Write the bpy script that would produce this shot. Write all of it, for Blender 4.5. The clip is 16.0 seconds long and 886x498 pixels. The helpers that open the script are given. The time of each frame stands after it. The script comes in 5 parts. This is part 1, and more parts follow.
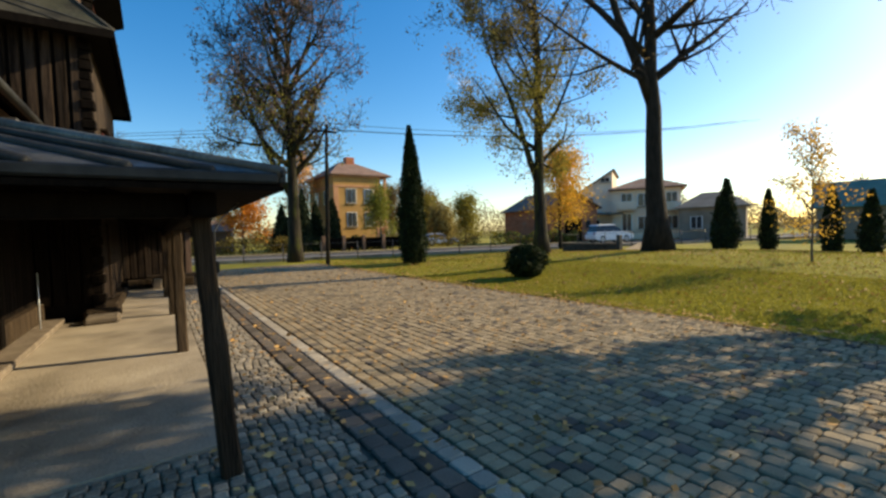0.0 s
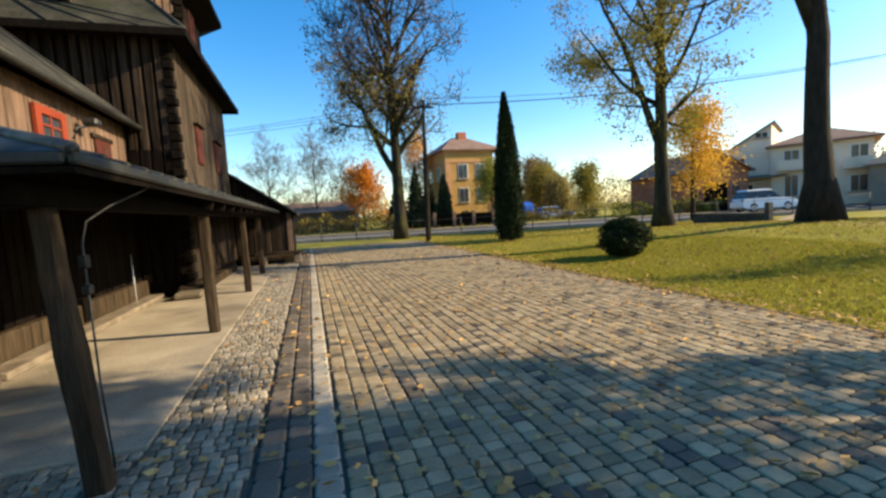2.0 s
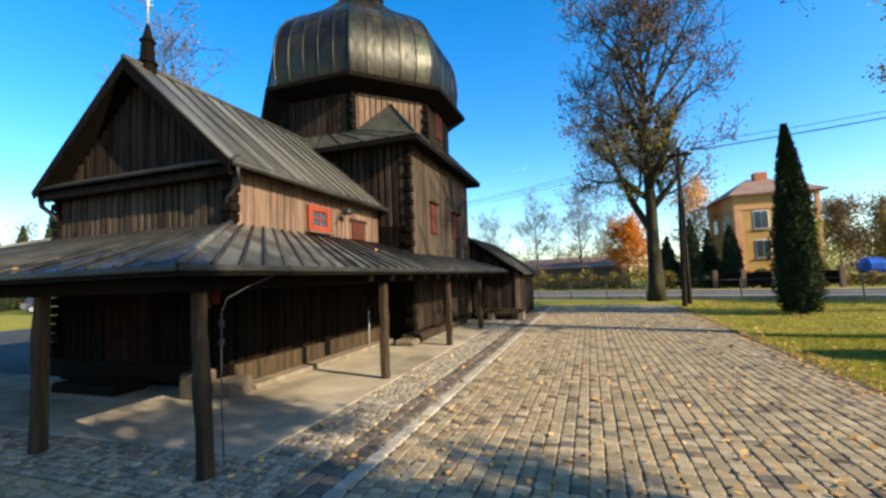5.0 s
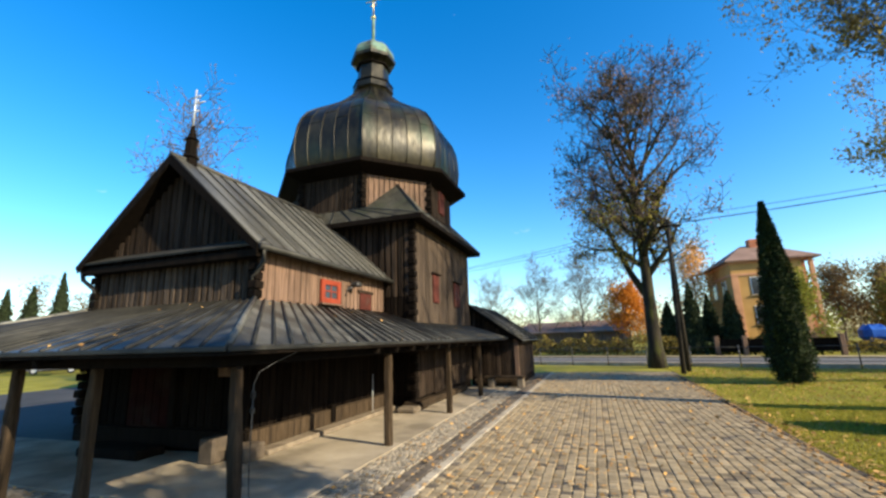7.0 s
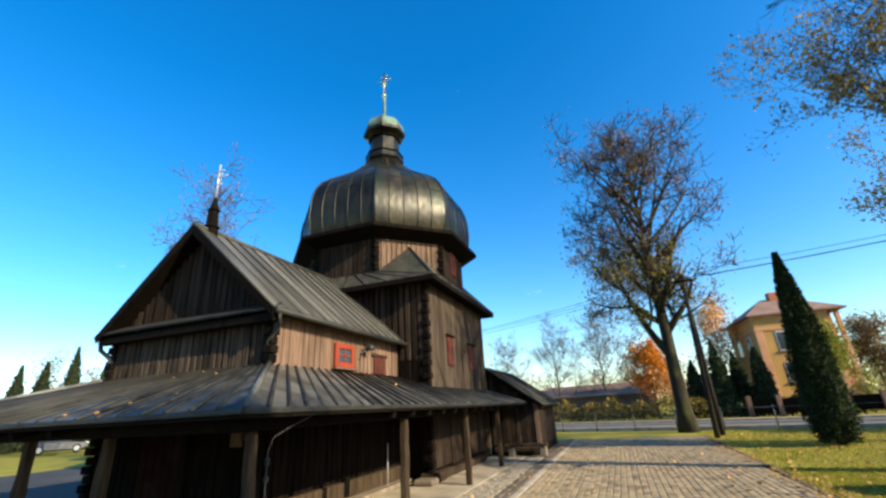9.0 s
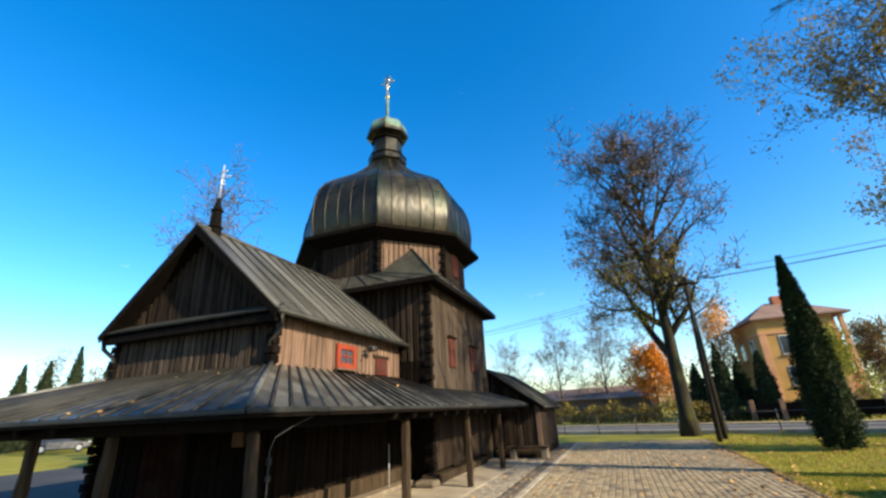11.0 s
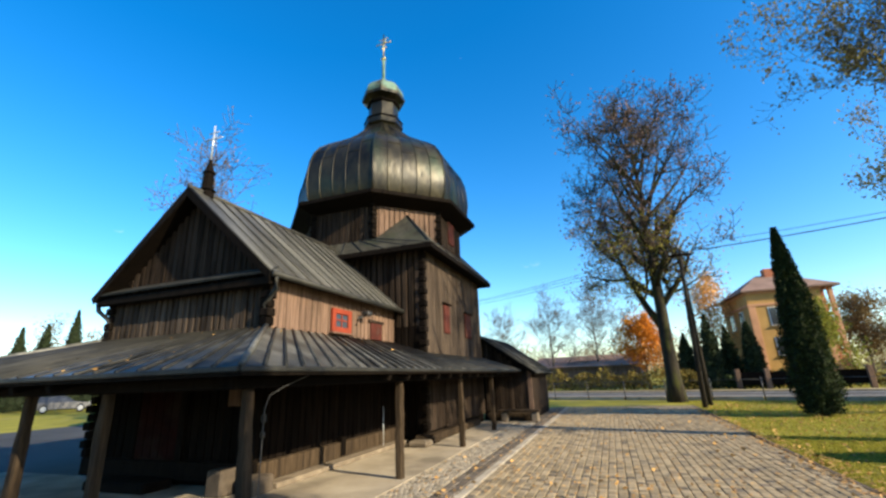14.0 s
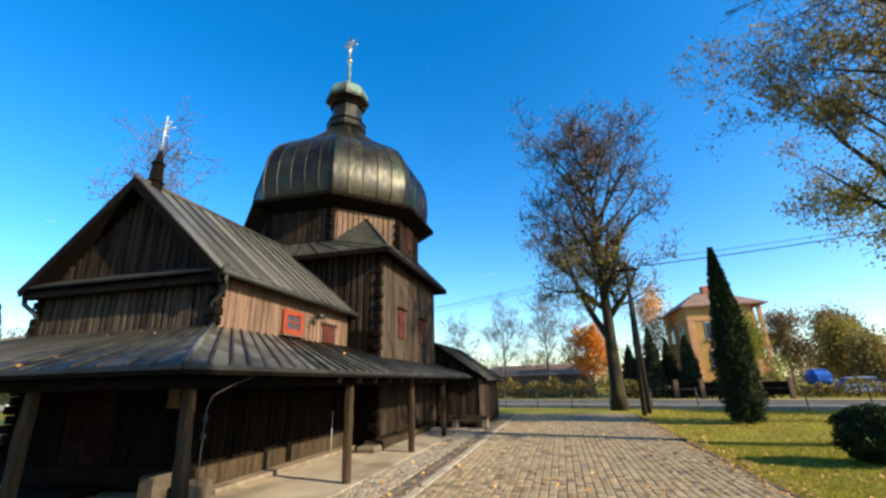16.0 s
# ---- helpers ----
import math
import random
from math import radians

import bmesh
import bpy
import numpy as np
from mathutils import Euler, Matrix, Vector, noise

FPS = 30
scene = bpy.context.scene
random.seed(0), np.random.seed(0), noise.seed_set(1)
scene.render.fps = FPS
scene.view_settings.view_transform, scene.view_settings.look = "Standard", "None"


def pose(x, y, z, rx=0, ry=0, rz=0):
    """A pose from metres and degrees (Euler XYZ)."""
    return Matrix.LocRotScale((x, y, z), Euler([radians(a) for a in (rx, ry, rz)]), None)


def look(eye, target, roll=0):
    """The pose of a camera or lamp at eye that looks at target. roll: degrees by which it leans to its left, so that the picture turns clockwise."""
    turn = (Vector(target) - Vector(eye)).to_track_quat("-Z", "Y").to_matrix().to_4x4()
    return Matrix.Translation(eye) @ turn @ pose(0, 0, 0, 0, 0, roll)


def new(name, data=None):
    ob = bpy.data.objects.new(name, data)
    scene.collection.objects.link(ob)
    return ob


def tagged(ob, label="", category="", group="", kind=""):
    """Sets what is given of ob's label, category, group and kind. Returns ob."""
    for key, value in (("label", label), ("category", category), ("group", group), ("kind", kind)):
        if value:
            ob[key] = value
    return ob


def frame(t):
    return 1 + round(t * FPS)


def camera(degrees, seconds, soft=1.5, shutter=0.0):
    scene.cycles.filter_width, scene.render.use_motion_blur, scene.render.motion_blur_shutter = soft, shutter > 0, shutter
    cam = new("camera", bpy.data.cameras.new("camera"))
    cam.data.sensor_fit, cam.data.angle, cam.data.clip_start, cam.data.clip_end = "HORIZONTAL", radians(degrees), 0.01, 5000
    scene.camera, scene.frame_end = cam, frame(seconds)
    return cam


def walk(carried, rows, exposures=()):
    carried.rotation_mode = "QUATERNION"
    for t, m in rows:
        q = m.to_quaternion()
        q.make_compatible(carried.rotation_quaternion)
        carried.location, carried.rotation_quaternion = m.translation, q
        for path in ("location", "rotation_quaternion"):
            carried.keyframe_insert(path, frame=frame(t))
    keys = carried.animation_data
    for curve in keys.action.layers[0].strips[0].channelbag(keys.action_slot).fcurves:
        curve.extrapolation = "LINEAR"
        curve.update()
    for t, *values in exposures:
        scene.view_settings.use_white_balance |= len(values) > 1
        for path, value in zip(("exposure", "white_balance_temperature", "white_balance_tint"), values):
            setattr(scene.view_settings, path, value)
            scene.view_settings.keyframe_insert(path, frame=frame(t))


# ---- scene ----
cam = camera(92.0, 16.0, soft=2.6)
PATH = [
    (0, (-3.807, 0.529, 1.527), (-2.694, 2.189, 1.448), -1.81),
    (0.5, (-3.362, 0.481, 1.483), (-2.438, 2.252, 1.377), -2.66),
    (1, (-2.979, 0.758, 1.586), (-2.301, 2.635, 1.454), -2.64),
    (1.5, (-2.596, 0.664, 1.542), (-1.986, 2.562, 1.386), -3.20),
    (2, (-2.170, 0.687, 1.506), (-1.585, 2.591, 1.334), -3.49),
    (2.5, (-1.438, 0.304, 1.608), (-0.999, 2.246, 1.423), -4.22),
    (3, (-0.967, 0.478, 1.676), (-0.801, 2.464, 1.515), -4.36),
    (3.5, (-0.634, 0.727, 1.701), (-0.810, 2.715, 1.575), -2.82),
    (4, (-0.443, 0.889, 1.647), (-1.012, 2.806, 1.618), -1.77),
    (6.5, (0.199, -0.204, 1.846), (-0.454, 1.658, 2.172), -1.56),
    (7, (0.226, -0.282, 1.876), (-0.408, 1.568, 2.293), -1.79),
    (7.5, (0.234, -0.290, 1.872), (-0.388, 1.540, 2.386), -2.31),
    (8, (0.256, -0.370, 1.845), (-0.358, 1.428, 2.469), -2.88),
    (8.5, (0.246, -0.394, 1.783), (-0.371, 1.370, 2.495), -3.54),
    (9, (0.206, -0.347, 1.767), (-0.437, 1.412, 2.471), -3.26),
    (11.5, (0.205, -0.351, 1.746), (-0.445, 1.401, 2.461), -2.82),
    (12, (0.216, -0.345, 1.721), (-0.408, 1.415, 2.437), -3.11),
    (12.5, (0.230, -0.341, 1.716), (-0.398, 1.431, 2.399), -2.93),
    (13, (0.222, -0.332, 1.699), (-0.401, 1.441, 2.383), -3.30),
    (13.5, (0.215, -0.304, 1.698), (-0.420, 1.487, 2.320), -2.83),
    (14, (0.197, -0.275, 1.697), (-0.460, 1.524, 2.274), -2.22),
    (14.5, (0.185, -0.256, 1.701), (-0.481, 1.546, 2.256), -1.68),
    (15, (0.188, -0.259, 1.697), (-0.465, 1.546, 2.259), -1.62),
    (15.5, (0.232, -0.271, 1.685), (-0.367, 1.554, 2.245), -1.56),
    (16, (0.269, -0.354, 1.644), (-0.203, 1.494, 2.245), -1.42),
]
walk(cam, [(t, look(eye, target, roll)) for t, eye, target, roll in PATH],
     exposures=[(0, 0.44, 7700, 9), (1, 0.60, 7650, 9), (2, 0.88, 7600, 9), (3.5, 0.94, 7000, 8), (4, 1.05, 6900, 8), (6.5, 0.92, 6850, 8), (16, 0.92, 6850, 8)])

# ---- light ----
SUN_DIR = Vector((0.970, -0.243, 0.0)).normalized()
SUN_ELEV = radians(26.5)
world = bpy.data.worlds.new("world")
scene.world = world
world.use_nodes = True
wn, wl = world.node_tree.nodes, world.node_tree.links
sky = wn.new("ShaderNodeTexSky")
sky.sky_type, sky.sun_disc = "NISHITA", False
sky.sun_elevation, sky.sun_rotation = SUN_ELEV, radians(104)
sky.air_density, sky.dust_density, sky.ozone_density = 1.0, 0.6, 2.8
deep = wn.new("ShaderNodeHueSaturation")   # a clear, deep autumn blue
deep.inputs["Saturation"].default_value, deep.inputs["Value"].default_value = 1.42, 1.64
deep.inputs["Hue"].default_value = 0.504
wl.new(sky.outputs[0], deep.inputs["Color"])
# small scattered fair-weather clouds
way = wn.new("ShaderNodeTexCoord")
squash = wn.new("ShaderNodeMapping")
squash.inputs["Scale"].default_value = (1.0, 1.0, 3.2)
puffs = wn.new("ShaderNodeTexNoise")
puffs.inputs["Scale"].default_value, puffs.inputs["Detail"].default_value, puffs.inputs["Roughness"].default_value = 3.4, 7, 0.55
cover = wn.new("ShaderNodeMapRange")
cover.inputs["From Min"].default_value, cover.inputs["From Max"].default_value = 0.685, 0.78
cover.inputs["To Max"].default_value = 0.75
cloudy = wn.new("ShaderNodeMix")
cloudy.data_type = "RGBA"
cloudy.inputs["B"].default_value = (9.0, 9.0, 8.8, 1)
wl.new(way.outputs["Generated"], squash.inputs["Vector"])
wl.new(squash.outputs[0], puffs.inputs["Vector"])
wl.new(puffs.outputs["Fac"], cover.inputs["Value"])
wl.new(cover.outputs["Result"], cloudy.inputs["Factor"])
wl.new(deep.outputs[0], cloudy.inputs["A"])
wl.new(cloudy.outputs["Result"], wn["Background"].inputs["Color"])
wn["Background"].inputs["Strength"].default_value = 0.105

sun_data = bpy.data.lights.new("sun", "SUN")
sun_data.energy, sun_data.angle, sun_data.color = 5.3, radians(0.53), (1.0, 0.88, 0.67)
sun = new("sun", sun_data)
sun_at = Vector((SUN_DIR.x * math.cos(SUN_ELEV), SUN_DIR.y * math.cos(SUN_ELEV), math.sin(SUN_ELEV))) * 60
sun.matrix_world = look(sun_at, (0, 0, 0))


# ---- materials ----
def mat(name, dark, light, rough=0.8, metal=0.0, scale=3.0, fine=40.0, stretch=(1, 1, 1), bump=0.3, wear=None, wear_amount=0.5,
        rand=0.0, world_space=False, spec=0.18, island=False, lo=0.45, hi=1.0):
    """Two scales of noise between two colours, an optional wear colour in patches, a fine bump, and a shift from piece to piece."""
    m = bpy.data.materials.new(name)
    m.use_nodes = True
    n, l = m.node_tree.nodes, m.node_tree.links
    b = n["Principled BSDF"]
    b.inputs["Roughness"].default_value, b.inputs["Metallic"].default_value = rough, metal
    b.inputs["Specular IOR Level"].default_value = spec
    co = n.new("ShaderNodeTexCoord")
    geo = n.new("ShaderNodeNewGeometry")
    mp = n.new("ShaderNodeMapping")
    mp.inputs["Scale"].default_value = stretch
    l.new(geo.outputs["Position"] if world_space else co.outputs["Object"], mp.inputs["Vector"])
    big, small = n.new("ShaderNodeTexNoise"), n.new("ShaderNodeTexNoise")
    big.inputs["Scale"].default_value, big.inputs["Detail"].default_value = scale, 5
    small.inputs["Scale"].default_value, small.inputs["Detail"].default_value = fine, 4
    big.noise_dimensions = "4D"
    info = n.new("ShaderNodeObjectInfo")
    seed = geo.outputs["Random Per Island"] if island else info.outputs["Random"]
    mult = n.new("ShaderNodeMath")
    mult.operation, mult.inputs[1].default_value = "MULTIPLY", 40 if rand else 0
    l.new(seed, mult.inputs[0])
    l.new(mult.outputs[0], big.inputs["W"])
    for t in (big, small):
        l.new(mp.outputs[0], t.inputs["Vector"])
    mixf = n.new("ShaderNodeMath")
    mixf.operation = "MULTIPLY_ADD"
    l.new(small.outputs["Fac"], mixf.inputs[0])
    mixf.inputs[1].default_value = 0.45
    l.new(big.outputs["Fac"], mixf.inputs[2])
    ramp = n.new("ShaderNodeValToRGB")
    ramp.color_ramp.elements[0].position, ramp.color_ramp.elements[1].position = lo, hi
    ramp.color_ramp.elements[0].color, ramp.color_ramp.elements[1].color = (*dark, 1), (*light, 1)
    l.new(mixf.outputs[0], ramp.inputs["Fac"])
    out = ramp.outputs["Color"]
    if wear:
        w = n.new("ShaderNodeTexNoise")
        w.inputs["Scale"].default_value, w.inputs["Detail"].default_value = scale * 0.6, 6
        wo = n.new("ShaderNodeVectorMath")
        wo.operation, wo.inputs[1].default_value = "ADD", (7.3, 2.1, 4.7)
        l.new(mp.outputs[0], wo.inputs[0])
        l.new(wo.outputs[0], w.inputs["Vector"])
        wr = n.new("ShaderNodeMapRange")
        wr.inputs["From Min"].default_value, wr.inputs["From Max"].default_value = 0.66 - 0.25 * wear_amount, 0.78 - 0.15 * wear_amount
        l.new(w.outputs["Fac"], wr.inputs["Value"])
        mx = n.new("ShaderNodeMix")
        mx.data_type = "RGBA"
        l.new(wr.outputs["Result"], mx.inputs["Factor"])
        l.new(out, mx.inputs["A"])
        mx.inputs["B"].default_value = (*wear, 1)
        out = mx.outputs["Result"]
    if rand:
        hs = n.new("ShaderNodeHueSaturation")
        mr = n.new("ShaderNodeMapRange")
        mr.inputs["To Min"].default_value, mr.inputs["To Max"].default_value = 1 - rand, 1 + rand
        l.new(seed, mr.inputs["Value"])
        l.new(mr.outputs["Result"], hs.inputs["Value"])
        l.new(out, hs.inputs["Color"])
        out = hs.outputs["Color"]
    l.new(out, b.inputs["Base Color"])
    if bump:
        bp = n.new("ShaderNodeBump")
        bp.inputs["Strength"].default_value, bp.inputs["Distance"].default_value = bump, 0.02
        l.new(small.outputs["Fac"], bp.inputs["Height"])
        l.new(bp.outputs[0], b.inputs["Normal"])
    return m


def leaf_mat(name, dark, light, through_light=0.35, vary=0.4):
    """Leaves: colour varies leaf by leaf, and light comes through them."""
    m = mat(name, dark, light, rough=0.7, scale=0.7, fine=6, bump=0, rand=vary, world_space=True, island=True, spec=0.1)
    n, l = m.node_tree.nodes, m.node_tree.links
    b, o = n["Principled BSDF"], n["Material Output"]
    tr, mx = n.new("ShaderNodeBsdfTranslucent"), n.new("ShaderNodeMixShader")
    l.new(b.inputs["Base Color"].links[0].from_socket, tr.inputs["Color"])
    mx.inputs[0].default_value = through_light
    l.new(b.outputs[0], mx.inputs[1])
    l.new(tr.outputs[0], mx.inputs[2])
    l.new(mx.outputs[0], o.inputs["Surface"])
    return m


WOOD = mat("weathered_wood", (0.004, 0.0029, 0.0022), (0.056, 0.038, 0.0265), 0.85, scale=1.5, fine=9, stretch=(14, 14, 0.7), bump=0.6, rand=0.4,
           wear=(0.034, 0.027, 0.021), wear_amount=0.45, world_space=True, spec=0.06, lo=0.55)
# lighter copy of WOOD, with sunlight put into its colour
WOOD_LIT = mat("sunlit_board", (0.010, 0.0075, 0.0058), (0.105, 0.077, 0.056), 0.85, scale=1.2, fine=9, stretch=(14, 14, 0.7), bump=0.6, rand=0.3,
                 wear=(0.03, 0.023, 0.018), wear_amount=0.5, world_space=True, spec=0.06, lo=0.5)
# copy of WOOD, darkened so that its colour carries the porch's shade
WOOD_SHADED = mat("shaded_weathered_wood", (0.002, 0.0014, 0.001), (0.015, 0.0100, 0.0070), 0.85, scale=1.5, fine=9, stretch=(14, 14, 0.7), bump=0.6, rand=0.35,
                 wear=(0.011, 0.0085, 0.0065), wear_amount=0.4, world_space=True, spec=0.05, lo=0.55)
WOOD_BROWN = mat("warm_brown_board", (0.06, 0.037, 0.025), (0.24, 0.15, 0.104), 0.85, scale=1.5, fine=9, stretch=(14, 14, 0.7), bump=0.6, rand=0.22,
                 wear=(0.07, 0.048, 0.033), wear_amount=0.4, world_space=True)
# dark timber; under the porch its near-black colour also stands for shade
WOOD_DARK = mat("dark_and_shaded_wood", (0.0025, 0.002, 0.0016), (0.011, 0.0078, 0.0056), 0.8, scale=2, fine=12, stretch=(6, 6, 1), bump=0.5, rand=0.3, world_space=True, spec=0.04)
WOOD_GREY = mat("grey_post_wood", (0.006, 0.0042, 0.0028), (0.082, 0.056, 0.034), 0.9, scale=2, fine=10, stretch=(10, 10, 0.6), bump=0.8, rand=0.2, spec=0.08,
                wear=(0.025, 0.018, 0.013), wear_amount=0.6, world_space=True)
ROOF = mat("weathered_sheet_metal", (0.026, 0.026, 0.023), (0.20, 0.192, 0.162), 0.45, metal=0.3, scale=1.1, fine=18, stretch=(0.45, 2.6, 0.45), bump=0.15, rand=0.3, lo=0.5, hi=0.97,
           wear=(0.05, 0.045, 0.037), wear_amount=0.5, world_space=True)
ROOF_FRONT = mat("weathered_sheet_metal_front", (0.022, 0.024, 0.024), (0.19, 0.188, 0.17), 0.42, metal=0.45, scale=1.1, fine=18, stretch=(2.6, 0.45, 0.45), bump=0.15, rand=0.3, lo=0.5, hi=0.97,
                 wear=(0.05, 0.045, 0.037), wear_amount=0.5, world_space=True)
ROOF_MOSSY = mat("mossy_skirt_roof", (0.016, 0.015, 0.011), (0.10, 0.09, 0.064), 0.75, metal=0.05, scale=1.8, fine=14, bump=0.5, rand=0.3, lo=0.5, wear=(0.05, 0.05, 0.03), wear_amount=0.5, world_space=True, spec=0.15)
# darker than the sheets: the shadow beside each seam is in this colour
ROOF_SEAM = mat("sheet_metal_seam", (0.014, 0.014, 0.013), (0.06, 0.058, 0.05), 0.55, metal=0.3, scale=2, fine=20, bump=0.1, rand=0.2, world_space=True)
DOME = mat("patinated_copper", (0.007, 0.0065, 0.0045), (0.050, 0.042, 0.023), 0.33, metal=0.25, scale=1.0, fine=4, stretch=(1.4, 1.4, 0.8), bump=0.45, rand=0.34, lo=0.55, hi=0.98,
           wear=(0.022, 0.036, 0.021), wear_amount=0.5, spec=0.25, world_space=True)
VERDIGRIS = mat("verdigris_copper", (0.06, 0.12, 0.09), (0.20, 0.30, 0.235), 0.55, metal=0.2, scale=2.5, fine=20, wear=(0.07, 0.065, 0.045), wear_amount=0.55)
IRON = mat("dark_iron", (0.03, 0.03, 0.032), (0.09, 0.088, 0.085), 0.5, metal=0.6, scale=5)
GILT = mat("gilded_metal", (0.55, 0.42, 0.16), (0.85, 0.72, 0.38), 0.25, metal=1.0, scale=6, bump=0.05)
PALE_METAL = mat("pale_galvanised_metal", (0.42, 0.44, 0.45), (0.62, 0.64, 0.64), 0.4, metal=0.5, scale=6, bump=0.05)
RED_PAINT = mat("faded_red_paint", (0.15, 0.024, 0.012), (0.28, 0.047, 0.02), 0.7, scale=4, fine=30, wear=(0.18, 0.07, 0.045), wear_amount=0.4)
# darker copy of the dull red, with the porch's shade in it
DOOR_RED = mat("shaded_red_door_paint", (0.009, 0.0026, 0.002), (0.022, 0.006, 0.0045), 0.85, scale=4, fine=30, wear=(0.02, 0.012, 0.009), wear_amount=0.5, spec=0.05)
RED_DARK = mat("dull_red_paint", (0.042, 0.012, 0.009), (0.10, 0.029, 0.021), 0.8, scale=4, fine=30, wear=(0.08, 0.048, 0.036), wear_amount=0.5, spec=0.1)
STONE = mat("foundation_stone", (0.09, 0.069, 0.05), (0.22, 0.175, 0.125), 0.9, scale=5, fine=45, bump=0.6, rand=0.2)
CORNER_STONE = mat("brown_corner_stone", (0.045, 0.035, 0.026), (0.13, 0.10, 0.073), 0.9, scale=5, fine=45, bump=0.6, rand=0.2, spec=0.15)
CONCRETE = mat("pale_concrete", (0.26, 0.212, 0.15), (0.42, 0.35, 0.255), 0.9, scale=1.6, fine=45, bump=0.5, wear=(0.19, 0.155, 0.11), wear_amount=0.7, world_space=True)
PAVER = mat("concrete_paver", (0.17, 0.129, 0.076), (0.38, 0.295, 0.182), 0.9, scale=2.5, fine=70, bump=0.35, rand=0.24, world_space=True,
            wear=(0.13, 0.10, 0.066), wear_amount=0.3)
PAVER_FAR = mat("concrete_paver_field", (0.17, 0.129, 0.076), (0.38, 0.295, 0.182), 0.9, scale=2.5, fine=70, bump=0.35, rand=0.24, world_space=True,
                wear=(0.13, 0.10, 0.066), wear_amount=0.3, island=True)
PAVER_DARK = mat("graphite_paver", (0.075, 0.06, 0.045), (0.16, 0.13, 0.10), 0.9, scale=2.5, fine=70, bump=0.35, rand=0.3, world_space=True, island=True)
PAVER_PALE = mat("pale_paver", (0.26, 0.22, 0.165), (0.40, 0.345, 0.265), 0.9, scale=2.5, fine=70, bump=0.35, rand=0.2, world_space=True, island=True)
COBBLE = mat("granite_sett", (0.13, 0.105, 0.075), (0.34, 0.285, 0.205), 0.85, scale=4, fine=60, bump=0.4, rand=0.4, world_space=True, island=True)
SETT_PALE = mat("pale_worn_sett", (0.16, 0.135, 0.10), (0.34, 0.29, 0.22), 0.88, scale=3, fine=60, bump=0.35, rand=0.3, world_space=True, island=True)
SAND = mat("joint_sand", (0.08, 0.064, 0.045), (0.16, 0.13, 0.095), 0.95, scale=3, fine=90, bump=0.4, world_space=True)
GRASS = mat("autumn_lawn", (0.125, 0.120, 0.014), (0.33, 0.285, 0.045), 0.95, scale=0.55, fine=14, bump=0.8, world_space=True,
            wear=(0.25, 0.20, 0.075), wear_amount=0.45, spec=0.1)
BLADES = leaf_mat("grass_blades", (0.16, 0.155, 0.018), (0.42, 0.37, 0.06), 0.4)
ASPHALT = mat("grey_asphalt", (0.085, 0.08, 0.077), (0.165, 0.157, 0.15), 0.9, scale=0.5, fine=30, bump=0.2, world_space=True)
# asphalt darkened to hold the church's shadow in its colour
YARD_ASPHALT = mat("shaded_yard_asphalt", (0.032, 0.031, 0.031), (0.065, 0.063, 0.062), 0.9, scale=0.5, fine=30, bump=0.2, world_space=True, spec=0.15)
SOIL = mat("dark_bare_soil", (0.06, 0.045, 0.03), (0.13, 0.10, 0.07), 0.95, scale=2, fine=30, bump=0.6, world_space=True)
BARK = mat("dark_furrowed_bark", (0.010, 0.008, 0.006), (0.048, 0.039, 0.029), 0.95, scale=2, fine=14, stretch=(5, 5, 1), bump=1.0, world_space=True)
BARK_MOSS = mat("mossy_bark", (0.010, 0.008, 0.006), (0.05, 0.041, 0.029), 0.95, scale=1.6, fine=14, stretch=(4, 4, 1), bump=1.0, wear=(0.062, 0.064, 0.016), wear_amount=0.7, world_space=True)
BARK_GREY = mat("grey_twig_bark", (0.06, 0.052, 0.045), (0.15, 0.13, 0.11), 0.95, scale=2, fine=14, bump=0.6, world_space=True)
LEAF_RUST = leaf_mat("rusty_leaves", (0.11, 0.072, 0.058), (0.26, 0.175, 0.145))
LEAF_OLIVE = leaf_mat("olive_yellow_leaves", (0.13, 0.125, 0.025), (0.36, 0.30, 0.06))
LEAF_BROWN = leaf_mat("brown_leaves", (0.12, 0.08, 0.035), (0.30, 0.21, 0.09))
LEAF_TAN = leaf_mat("olive_tan_leaves", (0.16, 0.125, 0.04), (0.38, 0.30, 0.10))
LEAF_ORANGE = leaf_mat("orange_maple_leaves", (0.40, 0.125, 0.014), (0.70, 0.29, 0.04))
LEAF_GOLD = leaf_mat("golden_leaves", (0.50, 0.27, 0.03), (0.82, 0.52, 0.09))
LEAF_PALE_ORANGE = leaf_mat("pale_orange_leaves", (0.45, 0.22, 0.07), (0.75, 0.45, 0.19))
LEAF_GREEN = leaf_mat("yellow_green_leaves", (0.10, 0.12, 0.02), (0.30, 0.29, 0.05))
NEEDLES = leaf_mat("dark_thuja_needles", (0.010, 0.018, 0.006), (0.034, 0.05, 0.014), 0.12, 0.2)
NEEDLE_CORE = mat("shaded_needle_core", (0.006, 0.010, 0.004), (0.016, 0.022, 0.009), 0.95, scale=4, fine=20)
SPRUCE = leaf_mat("spruce_needles", (0.012, 0.02, 0.009), (0.04, 0.055, 0.022), 0.12, 0.25)
HEDGE = leaf_mat("autumn_hedge_leaves", (0.10, 0.075, 0.02), (0.27, 0.20, 0.05))
FALLEN = leaf_mat("fallen_leaves", (0.22, 0.10, 0.03), (0.62, 0.38, 0.14), 0.1)
YELLOW_PLASTER = mat("yellow_ochre_plaster", (0.34, 0.19, 0.062), (0.48, 0.285, 0.10), 0.9, scale=0.8, fine=20, bump=0.15, wear=(0.38, 0.23, 0.095), wear_amount=0.3)
